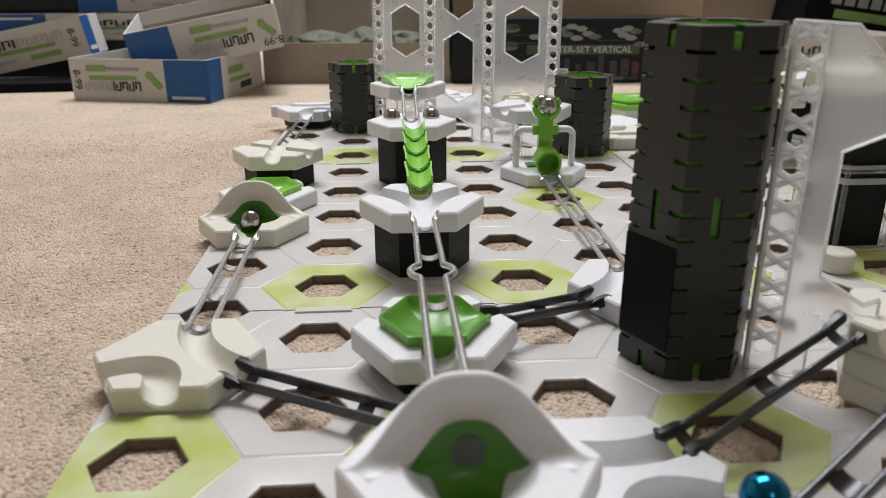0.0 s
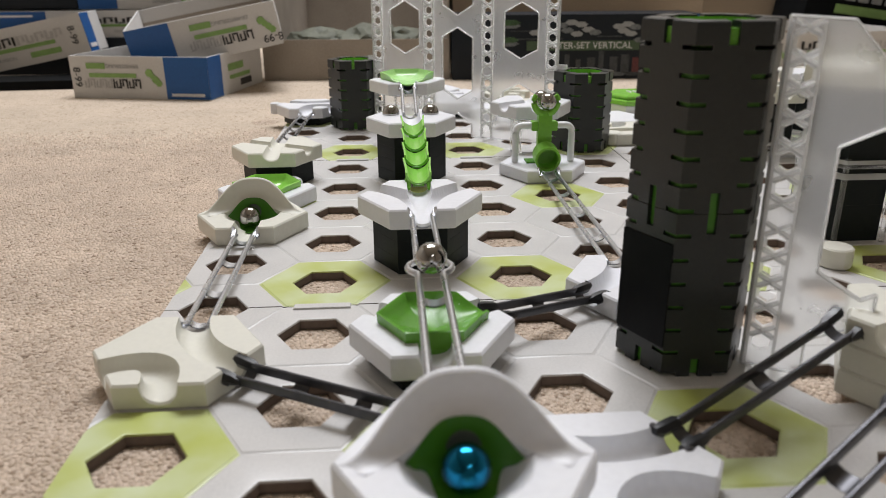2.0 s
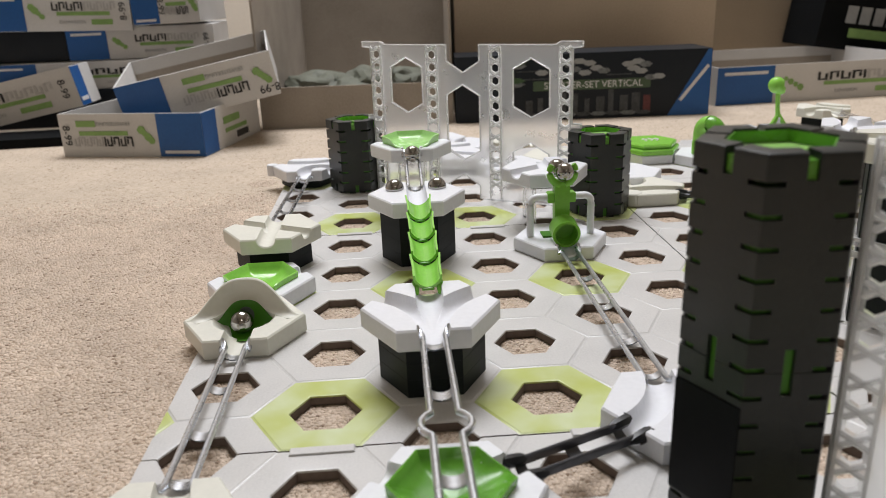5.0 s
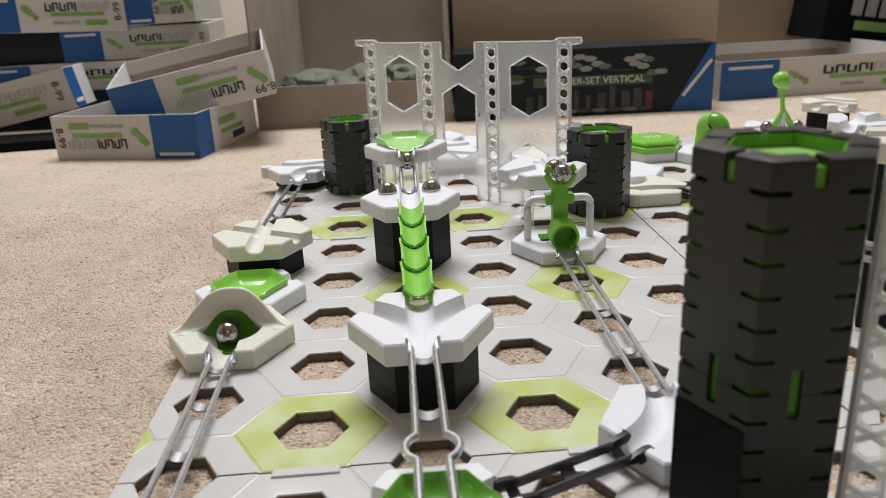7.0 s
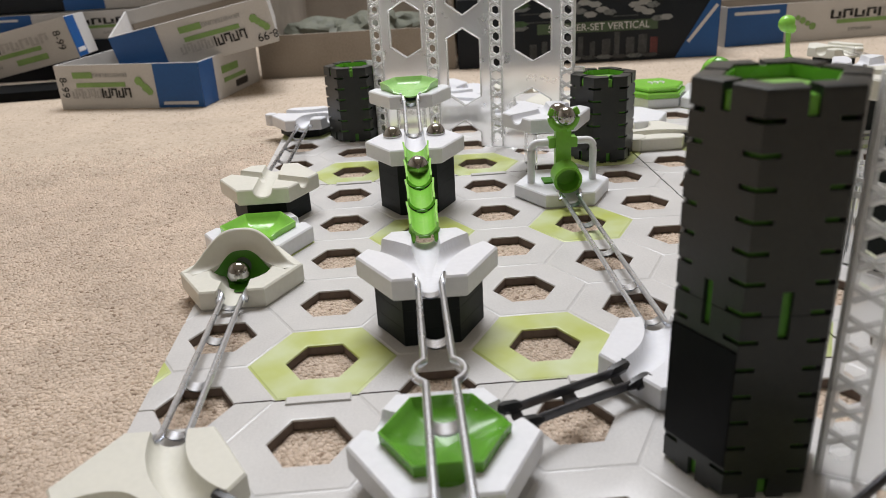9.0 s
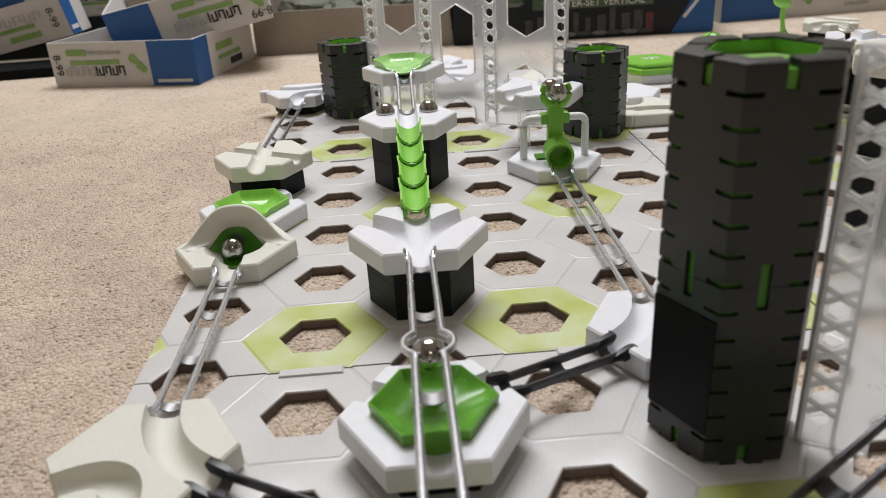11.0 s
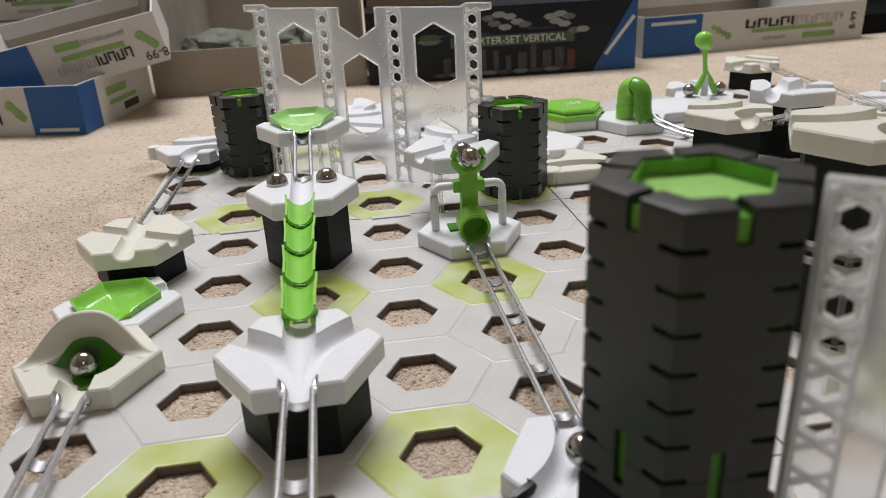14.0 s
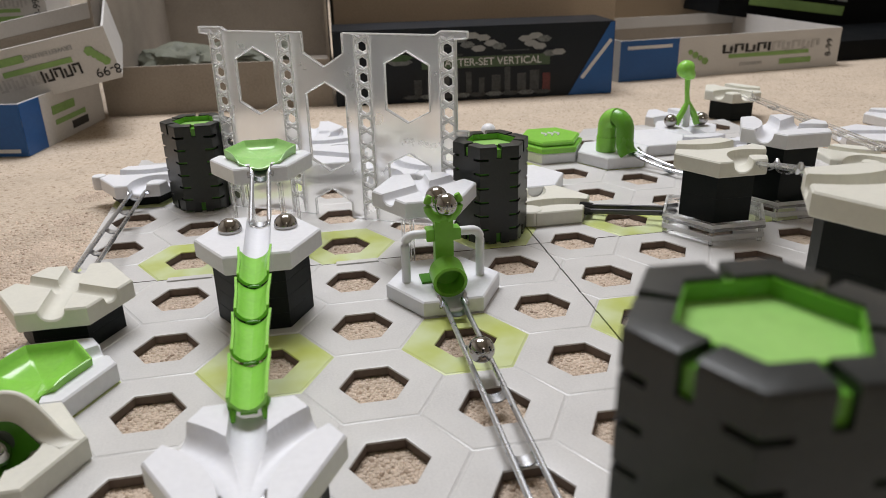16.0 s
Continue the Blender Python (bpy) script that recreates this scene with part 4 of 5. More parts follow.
way = Vector((math.cos(radians(-30)), math.sin(radians(-30)), 0))
clear_wall(at(0, 8) + way * 0.0235 + Vector((0, 0, 0.0005)), -30, 0.185, (0.0055, 0.0602, 0.119, 0.1795), [(0.019, 0.0505, 0.073, 0.121), (0.1345, 0.1665, 0.073, 0.121), (0.1345, 0.1665, 0.016, 0.052)], (0.0736, 0.1046), (0.0736, 0.1046, 0.034, 0.0985), (0.074, 0.104), 0.132, "frosted clear plastic wall panel with hexagonal cut-outs between towers")
def end_wall():
    t = thing("clear_wall", "frosted clear plastic wall panel beside the tall tower", "wall panel", "clear wall panels", Matrix.Translation(at(3, -0.5) + Vector(TALL) + way * 0.0250 + Vector((0, 0, 0.0005))) @ pose(0, 0, 0, 0, 0, -30))
    h = 0.1335
    outer = [(0, 0), (0.0215, 0), (0.0215, 0.0145), (0.037, 0.0235), (0.042, 0.0206), (0.042, 0.0369), (0.037, 0.034), (0.0215, 0.0427), (0.0215, 0.0898), (0.037, 0.0985), (0.042, 0.0957), (0.042, 0.1165), (0.037, 0.1135), (0.0200, 0.1325), (0, h)]
    holes = [hexhole(0.0062, h - 0.0088 - 0.0104 * k, 0.0036) for k in range(12) if k != 6]
    bm = bmesh.new()
    sheet(bm, outer, holes, -0.0011, 0.0011)
    part("panel", bm, FROST, t, smooth=20).visible_shadow = False
    edge_line(outer, t)
    for s in (-1, 1):
        bm = bmesh.new()
        block(bm, 0.0062 + s * 0.0050 - 0.0006, 0.0062 + s * 0.0050 + 0.0006, -0.0022, 0.0022, 0.001, h - 0.002, 0.0002)
        part("rib", bm, WHITENED, t)
        for k in range(12):
            z = h - 0.0036 - 0.0104 * k
            bm = bmesh.new()
            tube(bm, [(0.0018, -0.0010, z - s * 0.0024), (0.0106, -0.0010, z + s * 0.0024)], 0.0011, 5)
            part("brace", bm, WHITENED, t)


end_wall()


# ---- far-right pieces ----
def clear_platform(i, j, z, r):
    t = thing("clear_platform", "clear plastic platform under a dark stack", "platform", "clear platforms", Matrix.Translation(at(i, j, 0)))
    bm = bmesh.new()
    prism(bm, hexpts(r), z - 0.0022, z - 0.0001, 0.0004)
    part("slab", bm, CLEAR, t).visible_shadow = False
    for x, y in hexpts(r * 0.92):
        bm = bmesh.new()
        tube(bm, [(x, y, 0), (x, y, z + 0.003)], 0.0016, 8)
        part("post", bm, CLEAR, t)
    pts = hexpts(r * 0.985)
    for (xa, ya), (xb, yb) in zip(pts, pts[1:] + pts[:1]):
        for z0, z1 in ((z + 0.0001, z + 0.0022), (max(0.0015, z - 0.0085), z - 0.0052)):
            bm = bmesh.new()
            prism(bm, [(xa, ya), (xb, yb), (xb * 0.955, yb * 0.955), (xa * 0.955, ya * 0.955)], z0, z1, 0.0002)
            part("rim", bm, WHITENED, t, "bright clear plastic rim")


clear_platform(7, 5.5, 0.012, 0.038)
clear_platform(8.26, 5.95, 0.012, 0.034)
clear_platform(6, 2, 0.0461, 0.031)


def capped_tile(i, j):
    t = thing("capped_tile", "white tile under a green hexagonal cap with chevrons", "track tile", "", Matrix.Translation(at(i, j, 0)))
    bm = bmesh.new()
    prism(bm, hexpts(0.0312), 0.0, 0.009, 0.0008)
    part("base", bm, WHITE, t)
    bm = bmesh.new()
    prism(bm, hexpts(0.0318), 0.0091, 0.0150, 0.0012)
    part("cap", bm, LEAF, t, "bright green cap")
    bm = bmesh.new()
    prism(bm, hexpts(0.0290), 0.0151, 0.0200, 0.0016)
    part("lid", bm, LEAF, t, "bright green domed lid")
    for k in (-1, 0, 1):
        bm = bmesh.new()
        x = k * 0.006
        for s in (-1, 1):
            tube(bm, [(x, s * 0.0052, 0.0201), (x + 0.003, 0, 0.0203)], 0.0009, 6)
        part("chevron", bm, INK_WHITE, t)


capped_tile(6, 9)


def half_pipe(bm, path, r, thick, a0, a1, n=14):
    """A bent shell along points in x and z; a0 to a1: the stretch of its round section, 0 pointing out of the bend."""
    rows = []
    for k, (x, z) in enumerate(path):
        xa, za = path[max(k - 1, 0)]
        xb, zb = path[min(k + 1, len(path) - 1)]
        d = math.hypot(xb - xa, zb - za)
        ox, oz = -(zb - za) / d, (xb - xa) / d
        ring = []
        for rr, order in ((r, 1), (r - thick, -1)):
            for q in range(n + 1)[::order]:
                a = radians(a0 + (a1 - a0) * q / n)
                ring.append(bm.verts.new((x + rr * math.cos(a) * ox, rr * math.sin(a), z + rr * math.cos(a) * oz)))
        rows.append(ring)
    m = len(rows[0])
    for a, b in zip(rows, rows[1:]):
        for q in range(m):
            bm.faces.new((a[q], a[(q + 1) % m], b[(q + 1) % m], b[q]))
    for ring in (rows[0], rows[-1]):
        for q in range(n):
            bm.faces.new((ring[q], ring[q + 1], ring[m - 2 - q], ring[m - 1 - q]))


def arch(i, j):
    t = thing("arch_tube", "bright green bent tube standing on a white tile", "tube", "", Matrix.Translation(at(i, j, 0.0105) + Vector((-0.004, -0.012, 0))) @ pose(0, 0, 0, 0, 0, -62))
    r = 0.0086
    bm = bmesh.new()
    half_pipe(bm, [(-0.0090, 0.0001), (-0.0090, 0.0130)], r + 0.0006, 0.0016, -179.9, 179.9, 24)
    part("collar", bm, LEAF, t, smooth=50)
    bm = bmesh.new()
    bend = [(-0.0090 * math.cos(radians(q)), 0.0215 + 0.0090 * math.sin(radians(q))) for q in range(0, 91, 10)]
    half_pipe(bm, [(-0.0090, 0.0131)] + bend, r, 0.0014, -179.9, 179.9, 24)
    part("elbow", bm, LEAF, t, smooth=50)
    bm = bmesh.new()
    bend = [(0.0090 * math.sin(radians(q)), 0.0215 + 0.0090 * math.cos(radians(q))) for q in range(1, 92, 10)]
    half_pipe(bm, bend + [(0.0094, 0.012), (0.0110, 0.005), (0.0150, 0.0)], r, 0.0013, -100, 100, 20)
    part("spout", bm, GREEN, t, "open green spout", smooth=50)


arch(7, 8.5)


def lever_figure(i, j):
    t = thing("ball_lever", "green ball-headed lever with two steel balls on a white tile", "lever", "", Matrix.Translation(at(i, j, 0.0104)))
    bm = bmesh.new()
    tube(bm, [(0, 0, 0.0), (0, 0, 0.022)], [0.0036, 0.0030], 10)
    part("post", bm, WHITE, t)
    bm = bmesh.new()
    tube(bm, [(0, 0, 0.020), (-0.002, 0, 0.034), (-0.003, 0, 0.050)], [0.0028, 0.0023, 0.0028], 10)
    part("stem", bm, LEAF, t, smooth=60)
    bm = bmesh.new()
    bmesh.ops.create_uvsphere(bm, u_segments=24, v_segments=16, radius=0.0088)
    for v in bm.verts:
        v.co.x *= 1.05
        if v.co.z < -0.001 and v.co.x > 0:
            v.co.x += 0.004 * min(1.0, -v.co.z / 0.006)
        if v.co.x > 0.0035 and v.co.z > 0:
            v.co.x = 0.0035 + 0.4 * (v.co.x - 0.0035)
    part("head", bm, LEAF, t, "bright green rounded scoop", m=pose(-0.005, 0, 0.056, 0, 18, 0), smooth=180)
    for s in (-1, 1):
        bm = bmesh.new()
        tube(bm, [(0, 0, 0.024), (s * 0.006, -0.001, 0.014), (s * 0.0115, -0.001, 0.003)], [0.0026, 0.0030, 0.0036], 10)
        part("leg", bm, LEAF, t, smooth=60)
        part("ball", BALL, None, t, "polished steel ball", m=pose(s * 0.0165, 0, 0.0068))


lever_figure(9, 9.5)
bm = bmesh.new()
bmesh.ops.create_uvsphere(bm, u_segments=20, v_segments=12, radius=0.008)
tagged(part("white_knob", bm, WHITE, m=pose(0.268, 0.618, 0.008 + FLOOR_Z), smooth=180), "round white plastic knob lying on the carpet", "knob")
bm = bmesh.new()
lathe(bm, [(0, 0), (0.0052, 0), (0.0056, 0.0005), (0.0056, 0.0098), (0.0050, 0.0108), (0, 0.0108)], 24)
part("knob", bm, WHITE, corner_tile, "round white knob at the tile's corner", m=corner_tile.matrix_basis.inverted() @ pose(-0.0845, 0.4975, 0.0082), smooth=50)
for i, j in ((4.62, 6.15), (5.35, 1.0)):
    bm = bmesh.new()
    prism(bm, [(0.0085 * math.cos(2 * math.pi * k / 12), 0.0085 * math.sin(2 * math.pi * k / 12)) for k in range(12)], 0.0, 0.011, 0.0008)
    tagged(part("plug", bm, CREAM, m=Matrix.Translation(at(i, j, 0.0001))), "small cream plastic plug standing on the board", "plug", "plugs")

# board clips along the seams
for i, j in ((0.02, 0.5), (2.35, 0.5), (0.05, 5.5), (2.1, 5.5), (-0.9, 5.5)):
    bm = bmesh.new()
    w, d = 0.0135, 0.0044
    block(bm, -w, w, -d, 0.0004, -0.003, 0.0009, 0.0006)
    tagged(part("board_clip", bm, PLATE, m=Matrix.Translation(at(i, j, 0))), "grey rounded clip joining two boards", "clip", "board clips")


# ---- carpet tufts ----
def tufts(name, spots, label):
    """Small wool loops standing on the floor, one mesh."""
    rnd = np.random.RandomState(3)
    spots = np.array(spots)
    n = len(spots)
    ring = np.array([(math.cos(a), math.sin(a)) for a in (2 * math.pi * k / 6 for k in range(6))])
    r = 0.00118 * (0.8 + 0.5 * rnd.rand(n))
    hgt = 0.0006 * (0.6 + 0.7 * rnd.rand(n))
    sq = 0.75 + 0.5 * rnd.rand(n)
    v = np.zeros((n, 13, 3))
    for k in range(6):
        v[:, k, 0] = spots[:, 0] + ring[k, 0] * r * sq
        v[:, k, 1] = spots[:, 1] + ring[k, 1] * r / sq
        v[:, k, 2] = FLOOR_Z - 0.0002
        v[:, k + 6, 0] = spots[:, 0] + 0.78 * ring[k, 0] * r * sq
        v[:, k + 6, 1] = spots[:, 1] + 0.78 * ring[k, 1] * r / sq
        v[:, k + 6, 2] = FLOOR_Z + 0.62 * hgt
    v[:, 12, :2] = spots + (rnd.rand(n, 2) - 0.5) * 0.0008
    v[:, 12, 2] = FLOOR_Z + hgt
    faces = []
    for b in range(n):
        o = 13 * b
        for k in range(6):
            q = (k + 1) % 6
            faces.append((o + k, o + q, o + 6 + q, o + 6 + k))
            faces.append((o + 6 + k, o + 6 + q, o + 12))
    me = bpy.data.meshes.new(name)
    me.from_pydata(v.reshape(-1, 3).tolist(), [], faces)
    me.polygons.foreach_set("use_smooth", [True] * len(me.polygons))
    me.materials.append(TUFTS)
    tagged(new(name, me), label, "carpet", kind="stuff")


def tuft_spots():
    rnd = random.Random(11)
    out = []
    pitch = 0.00182
    edge = COL_EDGES[0] * CX
    y = -0.20
    row = 0
    while y < 0.50:
        x = edge - 0.001
        reach = -0.16 - 0.30 * min(1.0, max(0.0, (y + 0.2) / 0.5))
        while x > reach:
            if rnd.random() > max((y - 0.34) / 0.16, (reach + 0.07 - x) / 0.07):
                out.append((x + rnd.uniform(-0.0007, 0.0007) + (row % 2) * pitch / 2, y + rnd.uniform(-0.0007, 0.0007)))
            x -= pitch
        y += pitch * 0.9
        row += 1
    for i in range(-2, 8):
        for jj in range(-4, 10):
            j = jj + 0.5 * (i % 2)
            for a in range(-9, 10):
                for b in range(-10, 11):
                    dx, dy = a * pitch + rnd.uniform(-0.0006, 0.0006) + (b % 2) * pitch / 2, b * pitch * 0.9 + rnd.uniform(-0.0006, 0.0006)
                    if max(abs(dy), abs(dx) * 0.866 + abs(dy) * 0.5) < 0.2795 * D * 0.866 - 0.0005:
                        out.append((CX * i + dx, D * j + dy))
    return out


tufts("carpet_loops", tuft_spots(), "beige wool carpet loops with brown flecks")
# ---- boxes behind ----
DIM_GREY = material("dim_grey_ink", (0.06, 0.065, 0.07), 0.45, vary=0.3, wear=80)
DIM_GREEN = material("dim_green_ink", (0.05, 0.11, 0.04), 0.45, vary=0.3, wear=80)
DIM_RED = material("dim_red_ink", (0.14, 0.03, 0.03), 0.45, vary=0.3, wear=80)
INK_PALE = material("pale_grey_ink", (0.50, 0.49, 0.48), 0.5, vary=0.1)
BAG = material("dull_bag_plastic", (0.24, 0.25, 0.20), 0.5, trans=0.4, ior=1.2, vary=0.1, bump=0.1)


def text_part(name, words, size, mat, parent, m, label=""):
    cu = bpy.data.curves.new(name, "FONT")
    cu.body, cu.size, cu.align_x, cu.align_y, cu.extrude = words, size, "CENTER", "CENTER", 0.00012
    cu.materials.append(mat)
    ob = new(name, cu)
    ob.parent = parent
    ob.matrix_basis = m
    if label:
        ob["label"] = label
    return ob


def flat_bar(name, x0, x1, z0, z1, y, mat, parent, label=""):
    bm = bmesh.new()
    block(bm, x0, x1, y - 0.0004, y, z0, z1)
    return part(name, bm, mat, parent, label)


def print_face(t, x0, x1, z0, z1, y, flip=False, words="EXPANSION", age=(0.93, 0.5, 90)):
    """The printing on a box's long face: emblem, brand bar, green bars, words and ages, upside down if the box is turned."""
    w, h = x1 - x0, z1 - z0

    def fx(u):
        return x1 - u * w if flip else x0 + u * w

    def fz(v):
        return z1 - v * h if flip else z0 + v * h

    def bar(name, u0, u1, v0, v1, mat, label=""):
        a, b = sorted((fx(u0), fx(u1)))
        c, d = sorted((fz(v0), fz(v1)))
        flat_bar(name, a, b, c, d, y - 0.0003, mat, t, label)
    up = pose(0, 0, 0, 90, 0, 0) if not flip else pose(0, 0, 0, 90, 0, 0) @ pose(0, 0, 0, 0, 0, 180)
    # the brand as plain angular marks: dark ones, then pale ones
    left = 0.26
    for k, wide in enumerate((0.060, 0.056, 0.060, 0.056, 0.016, 0.05, 0.05, 0.054, 0.05, 0.05)):
        ink = INK_BLACK if k < 5 else INK_PALE
        thin = 0.016
        bar("brand_mark", left, left + thin, 0.53, 0.75, ink)
        if wide > 0.02:
            bar("brand_mark", left + thin + 0.0005, left + wide, 0.71 if k % 2 else 0.53, 0.75 if k % 2 else 0.57, ink)
            bar("brand_mark", left + wide - thin, left + wide, 0.58, 0.70, ink)
        left += wide + 0.011
    bar("green_bar", 0.30, 0.80, 0.40, 0.50, INK_GREEN, "long green printed bar")
    bar("green_bar", 0.62, 0.82, 0.16, 0.30, INK_GREEN, "short green printed bar")
    text_part("printed_words", words, h * 0.125, INK_GREY, t, Matrix.Translation((fx(0.44), y - 0.0005, fz(0.23))) @ up, "grey printed words")
    text_part("age_mark", "8-99", h * 0.26, INK_BLACK, t, Matrix.Translation((fx(age[0]), y - 0.0005, fz(age[1]))) @ up @ pose(0, 0, 0, 0, 0, age[2]), "black printed age range")
    rnd = random.Random(int(w * 1000))
    bm = bmesh.new()
    for k in range(4):
        cx, cz = fx(0.07 + 0.03 * k), fz(0.62 - 0.08 * k)
        r = h * rnd.uniform(0.06, 0.11)
        prism2 = [(cx + r * x, cz + r * z) for x, z in hexpts(1.0, 17 * k)]
        sheet(bm, prism2, [], y - 0.0007 - 0.0001 * k, y - 0.0002)
    part("printed_emblem", bm, INK_GREEN, t, "small green printed emblem")


def game_box(m, w, d, h, label, blue=(0.0, 0.25), flip=False, tray=False, words="EXPANSION", wall=0.0022, age=(0.93, 0.5, 90), side_band=False):
    """A card box or lid: white sides, a blue band with its maker's bar, printing on front and right side."""
    t = thing("game_box", label, "game box", "game boxes", m)
    if tray:
        sides = {"front_side": (0, w, 0, wall), "back_side": (0, w, d - wall, d), "left_side": (0, wall, wall + 0.0002, d - wall - 0.0002), "right_side": (w - wall, w, wall + 0.0002, d - wall - 0.0002)}
        for name, (x0, x1, y0, y1) in sides.items():
            bm = bmesh.new()
            block(bm, x0, x1, y0, y1, 0, h, 0.0003)
            part(name, bm, CARD_WHITE, t)
        bm = bmesh.new()
        block(bm, wall, w - wall, wall, d - wall, 0.0004, 0.002)
        part("bottom", bm, CARD_GREY, t, "raw grey card bottom")
        bm = bmesh.new()
        block(bm, wall + 0.0003, w - wall - 0.0003, d - wall - 0.0006, d - wall - 0.0001, 0.002, h * 0.68)
        part("lining", bm, CARD_GREY, t, "raw grey card lining")
    else:
        bm = bmesh.new()
        block(bm, 0, w, 0, d, 0, h, 0.0006)
        part("body", bm, CARD_WHITE, t)
    b0, b1 = blue[0] * w, blue[1] * w
    if blue[1] > blue[0]:
        flat_bar("blue_band", b0, b1, 0.0006, h - 0.0006, -0.0002, CARD_BLUE, t, "deep blue printed band")
        flat_bar("maker_bar", b0 + 0.12 * (b1 - b0), b0 + 0.88 * (b1 - b0), *((0.08 * h, 0.15 * h) if flip else (0.78 * h, 0.86 * h)), -0.0008, INK_WHITE, t, "white printed maker's mark")
    if blue[0] > 0.4:
        print_face(t, 0.0, b0, 0, h, -0.0002, flip, words, age)
        bm = bmesh.new()
        block(bm, w, w + 0.0006, 0, d * 0.22, 0.0006, h - 0.0006)
        part("blue_band", bm, CARD_BLUE, t, "deep blue printed band")
        for k, (y0, y1, z0, z1, mt) in enumerate(((0.34, 0.62, 0.55, 0.72, INK_GREEN), (0.36, 0.74, 0.34, 0.44, INK_GREEN), (0.55, 0.76, 0.12, 0.28, INK_BLACK))):
            bm = bmesh.new()
            block(bm, w, w + 0.0006, y0 * d, y1 * d, z0 * h, z1 * h)
            part("side_print", bm, mt, t)
    else:
        print_face(t, max(b1, 0.0), w, 0, h, -0.0002, flip, words, age)
    if side_band:
        bm = bmesh.new()
        block(bm, w, w + 0.0006, 0.0004, d * 0.46, 0.0006, h - 0.0006)
        part("blue_band", bm, CARD_BLUE, t, "deep blue printed band")
        bm = bmesh.new()
        block(bm, w + 0.0007, w + 0.0012, d * 0.06, d * 0.40, 0.12 * h, 0.22 * h)
        part("maker_bar", bm, INK_WHITE, t, "white printed maker's mark")
    return t


FL = FLOOR_Z
game_box(pose(-0.374, 0.716, FL, 0, 0, -13.2), 0.188, 0.17, 0.053, "upturned white and blue game box lid on carpet", (0.69, 1.0), True, True, "ERWEITERUNG")
game_box(pose(-0.292, 0.722, 0.0215, 7, -10.5, 8), 0.192, 0.15, 0.056, "tilted white and blue game box lid lying in another", (0.0, 0.29), True, True, "ERWEITERUNG", age=(0.08, 0.80, 0))
game_box(pose(-0.617, 0.86, FL + 0.0005, 0, -11, 0), 0.224, 0.07, 0.056, "slanted white game box leaning against the pile", (0.0, 0.0), age=(0.92, 0.5, -90), side_band=True)
game_box(pose(-0.655, 0.96, FL + 0.0552, 0, 0, 0), 0.42, 0.16, 0.0405, "white and blue game box low in the pile", (0.0, 0.38))
# Dark box added where the black shadow lies at the pile's foot.
bm = bmesh.new()
block(bm, 0, 0.43, 0, 0.16, 0, 0.055, 0.0008)
tagged(part("dark_box", bm, CARD_DARK, m=pose(-0.66, 0.957, FL)), "plain dark box standing in for the shadow under the pile", "game box", "game boxes")
game_box(pose(-0.445, 0.965, 0.0915, 0, 0, 3), 0.215, 0.15, 0.046, "white and blue game box in the middle of the pile", (0.0, 0.27))
game_box(pose(-0.58, 0.955, 0.139, 0, 1.5, 2), 0.235, 0.15, 0.055, "white and blue game box on top of the pile", (0.0, 0.36))
game_box(pose(-0.342, 0.962, 0.1395, 0, -1.0, -4), 0.10, 0.14, 0.05, "small white and blue game box on top of the pile", (0.0, 0.4), True)
game_box(pose(0.518, 0.868, FL, 0, 0, 5.0), 0.365, 0.26, 0.056, "open white and blue game box lid on carpet", (0.0, 0.25), False, True)
bm = bmesh.new()
block(bm, 0, 0.26, 0, 0.14, 0, 0.046, 0.0008)
tagged(part("dark_box", bm, CARD_DARK, m=pose(-0.71, 0.975, 0.0915)), "plain dark game box in the pile", "game box", "game boxes")
# dark starter box standing on its long side
t = thing("starter_box", "dark game box with pictures of towers standing on carpet", "game box", "", pose(0.125, 0.822, FL, 0, 0, -3))
bm = bmesh.new()
block(bm, 0, 0.356, 0, 0.08, 0, 0.091, 0.0008)
part("body", bm, CARD_DARK, t)
bm = bmesh.new()
sheet(bm, [(0.298, 0.0006), (0.3554, 0.0006), (0.3554, 0.090), (0.350, 0.090)], [], -0.0006, -0.0001)
part("blue_corner", bm, CARD_BLUE, t, "blue printed corner")
bm = bmesh.new()
block(bm, -0.030, 0.030, -0.0005, 0, -0.0022, 0.0022)
part("maker_bar", bm, INK_WHITE, t, "white printed maker's mark", m=pose(0.333, -0.0007, 0.045, 0, -52, 0))
text_part("printed_title", "STARTER-SET VERTICAL", 0.0130, INK_WHITE, t, pose(0.192, -0.0012, 0.0475, 90, 0, 0), "white printed title")
flat_bar("title_band", 0.108, 0.272, 0.0410, 0.0545, -0.0003, material("title_green", (0.06, 0.10, 0.05), 0.5), t, "dull green printed band")
rnd = random.Random(5)
PRINT_PALE = material("pale_printed_plastic", (0.20, 0.215, 0.22), 0.45, vary=0.3, wear=120)
for k, (x, z) in enumerate(((0.158, 0.076), (0.172, 0.080), (0.186, 0.077), (0.166, 0.069), (0.196, 0.070), (0.180, 0.064), (0.206, 0.066), (0.240, 0.074), (0.253, 0.077), (0.264, 0.073), (0.247, 0.068), (0.258, 0.064), (0.272, 0.055), (0.283, 0.056), (0.120, 0.066))):
    bm = bmesh.new()
    sheet(bm, [(x + 0.0095 * a, z + 0.0042 * b) for a, b in hexpts(1.0, rnd.uniform(-10, 10))], [], -0.0010 - 0.00002 * k, -0.0001)
    part("printed_tile", bm, INK_GREY if k % 3 else PRINT_PALE, t)
for k in range(11):
    x = 0.098 + 0.0165 * k
    flat_bar("printed_column", x, x + rnd.uniform(0.006, 0.012), 0.008, rnd.uniform(0.028, 0.040), -0.0004, DIM_RED if k == 10 else DIM_GREY, t)
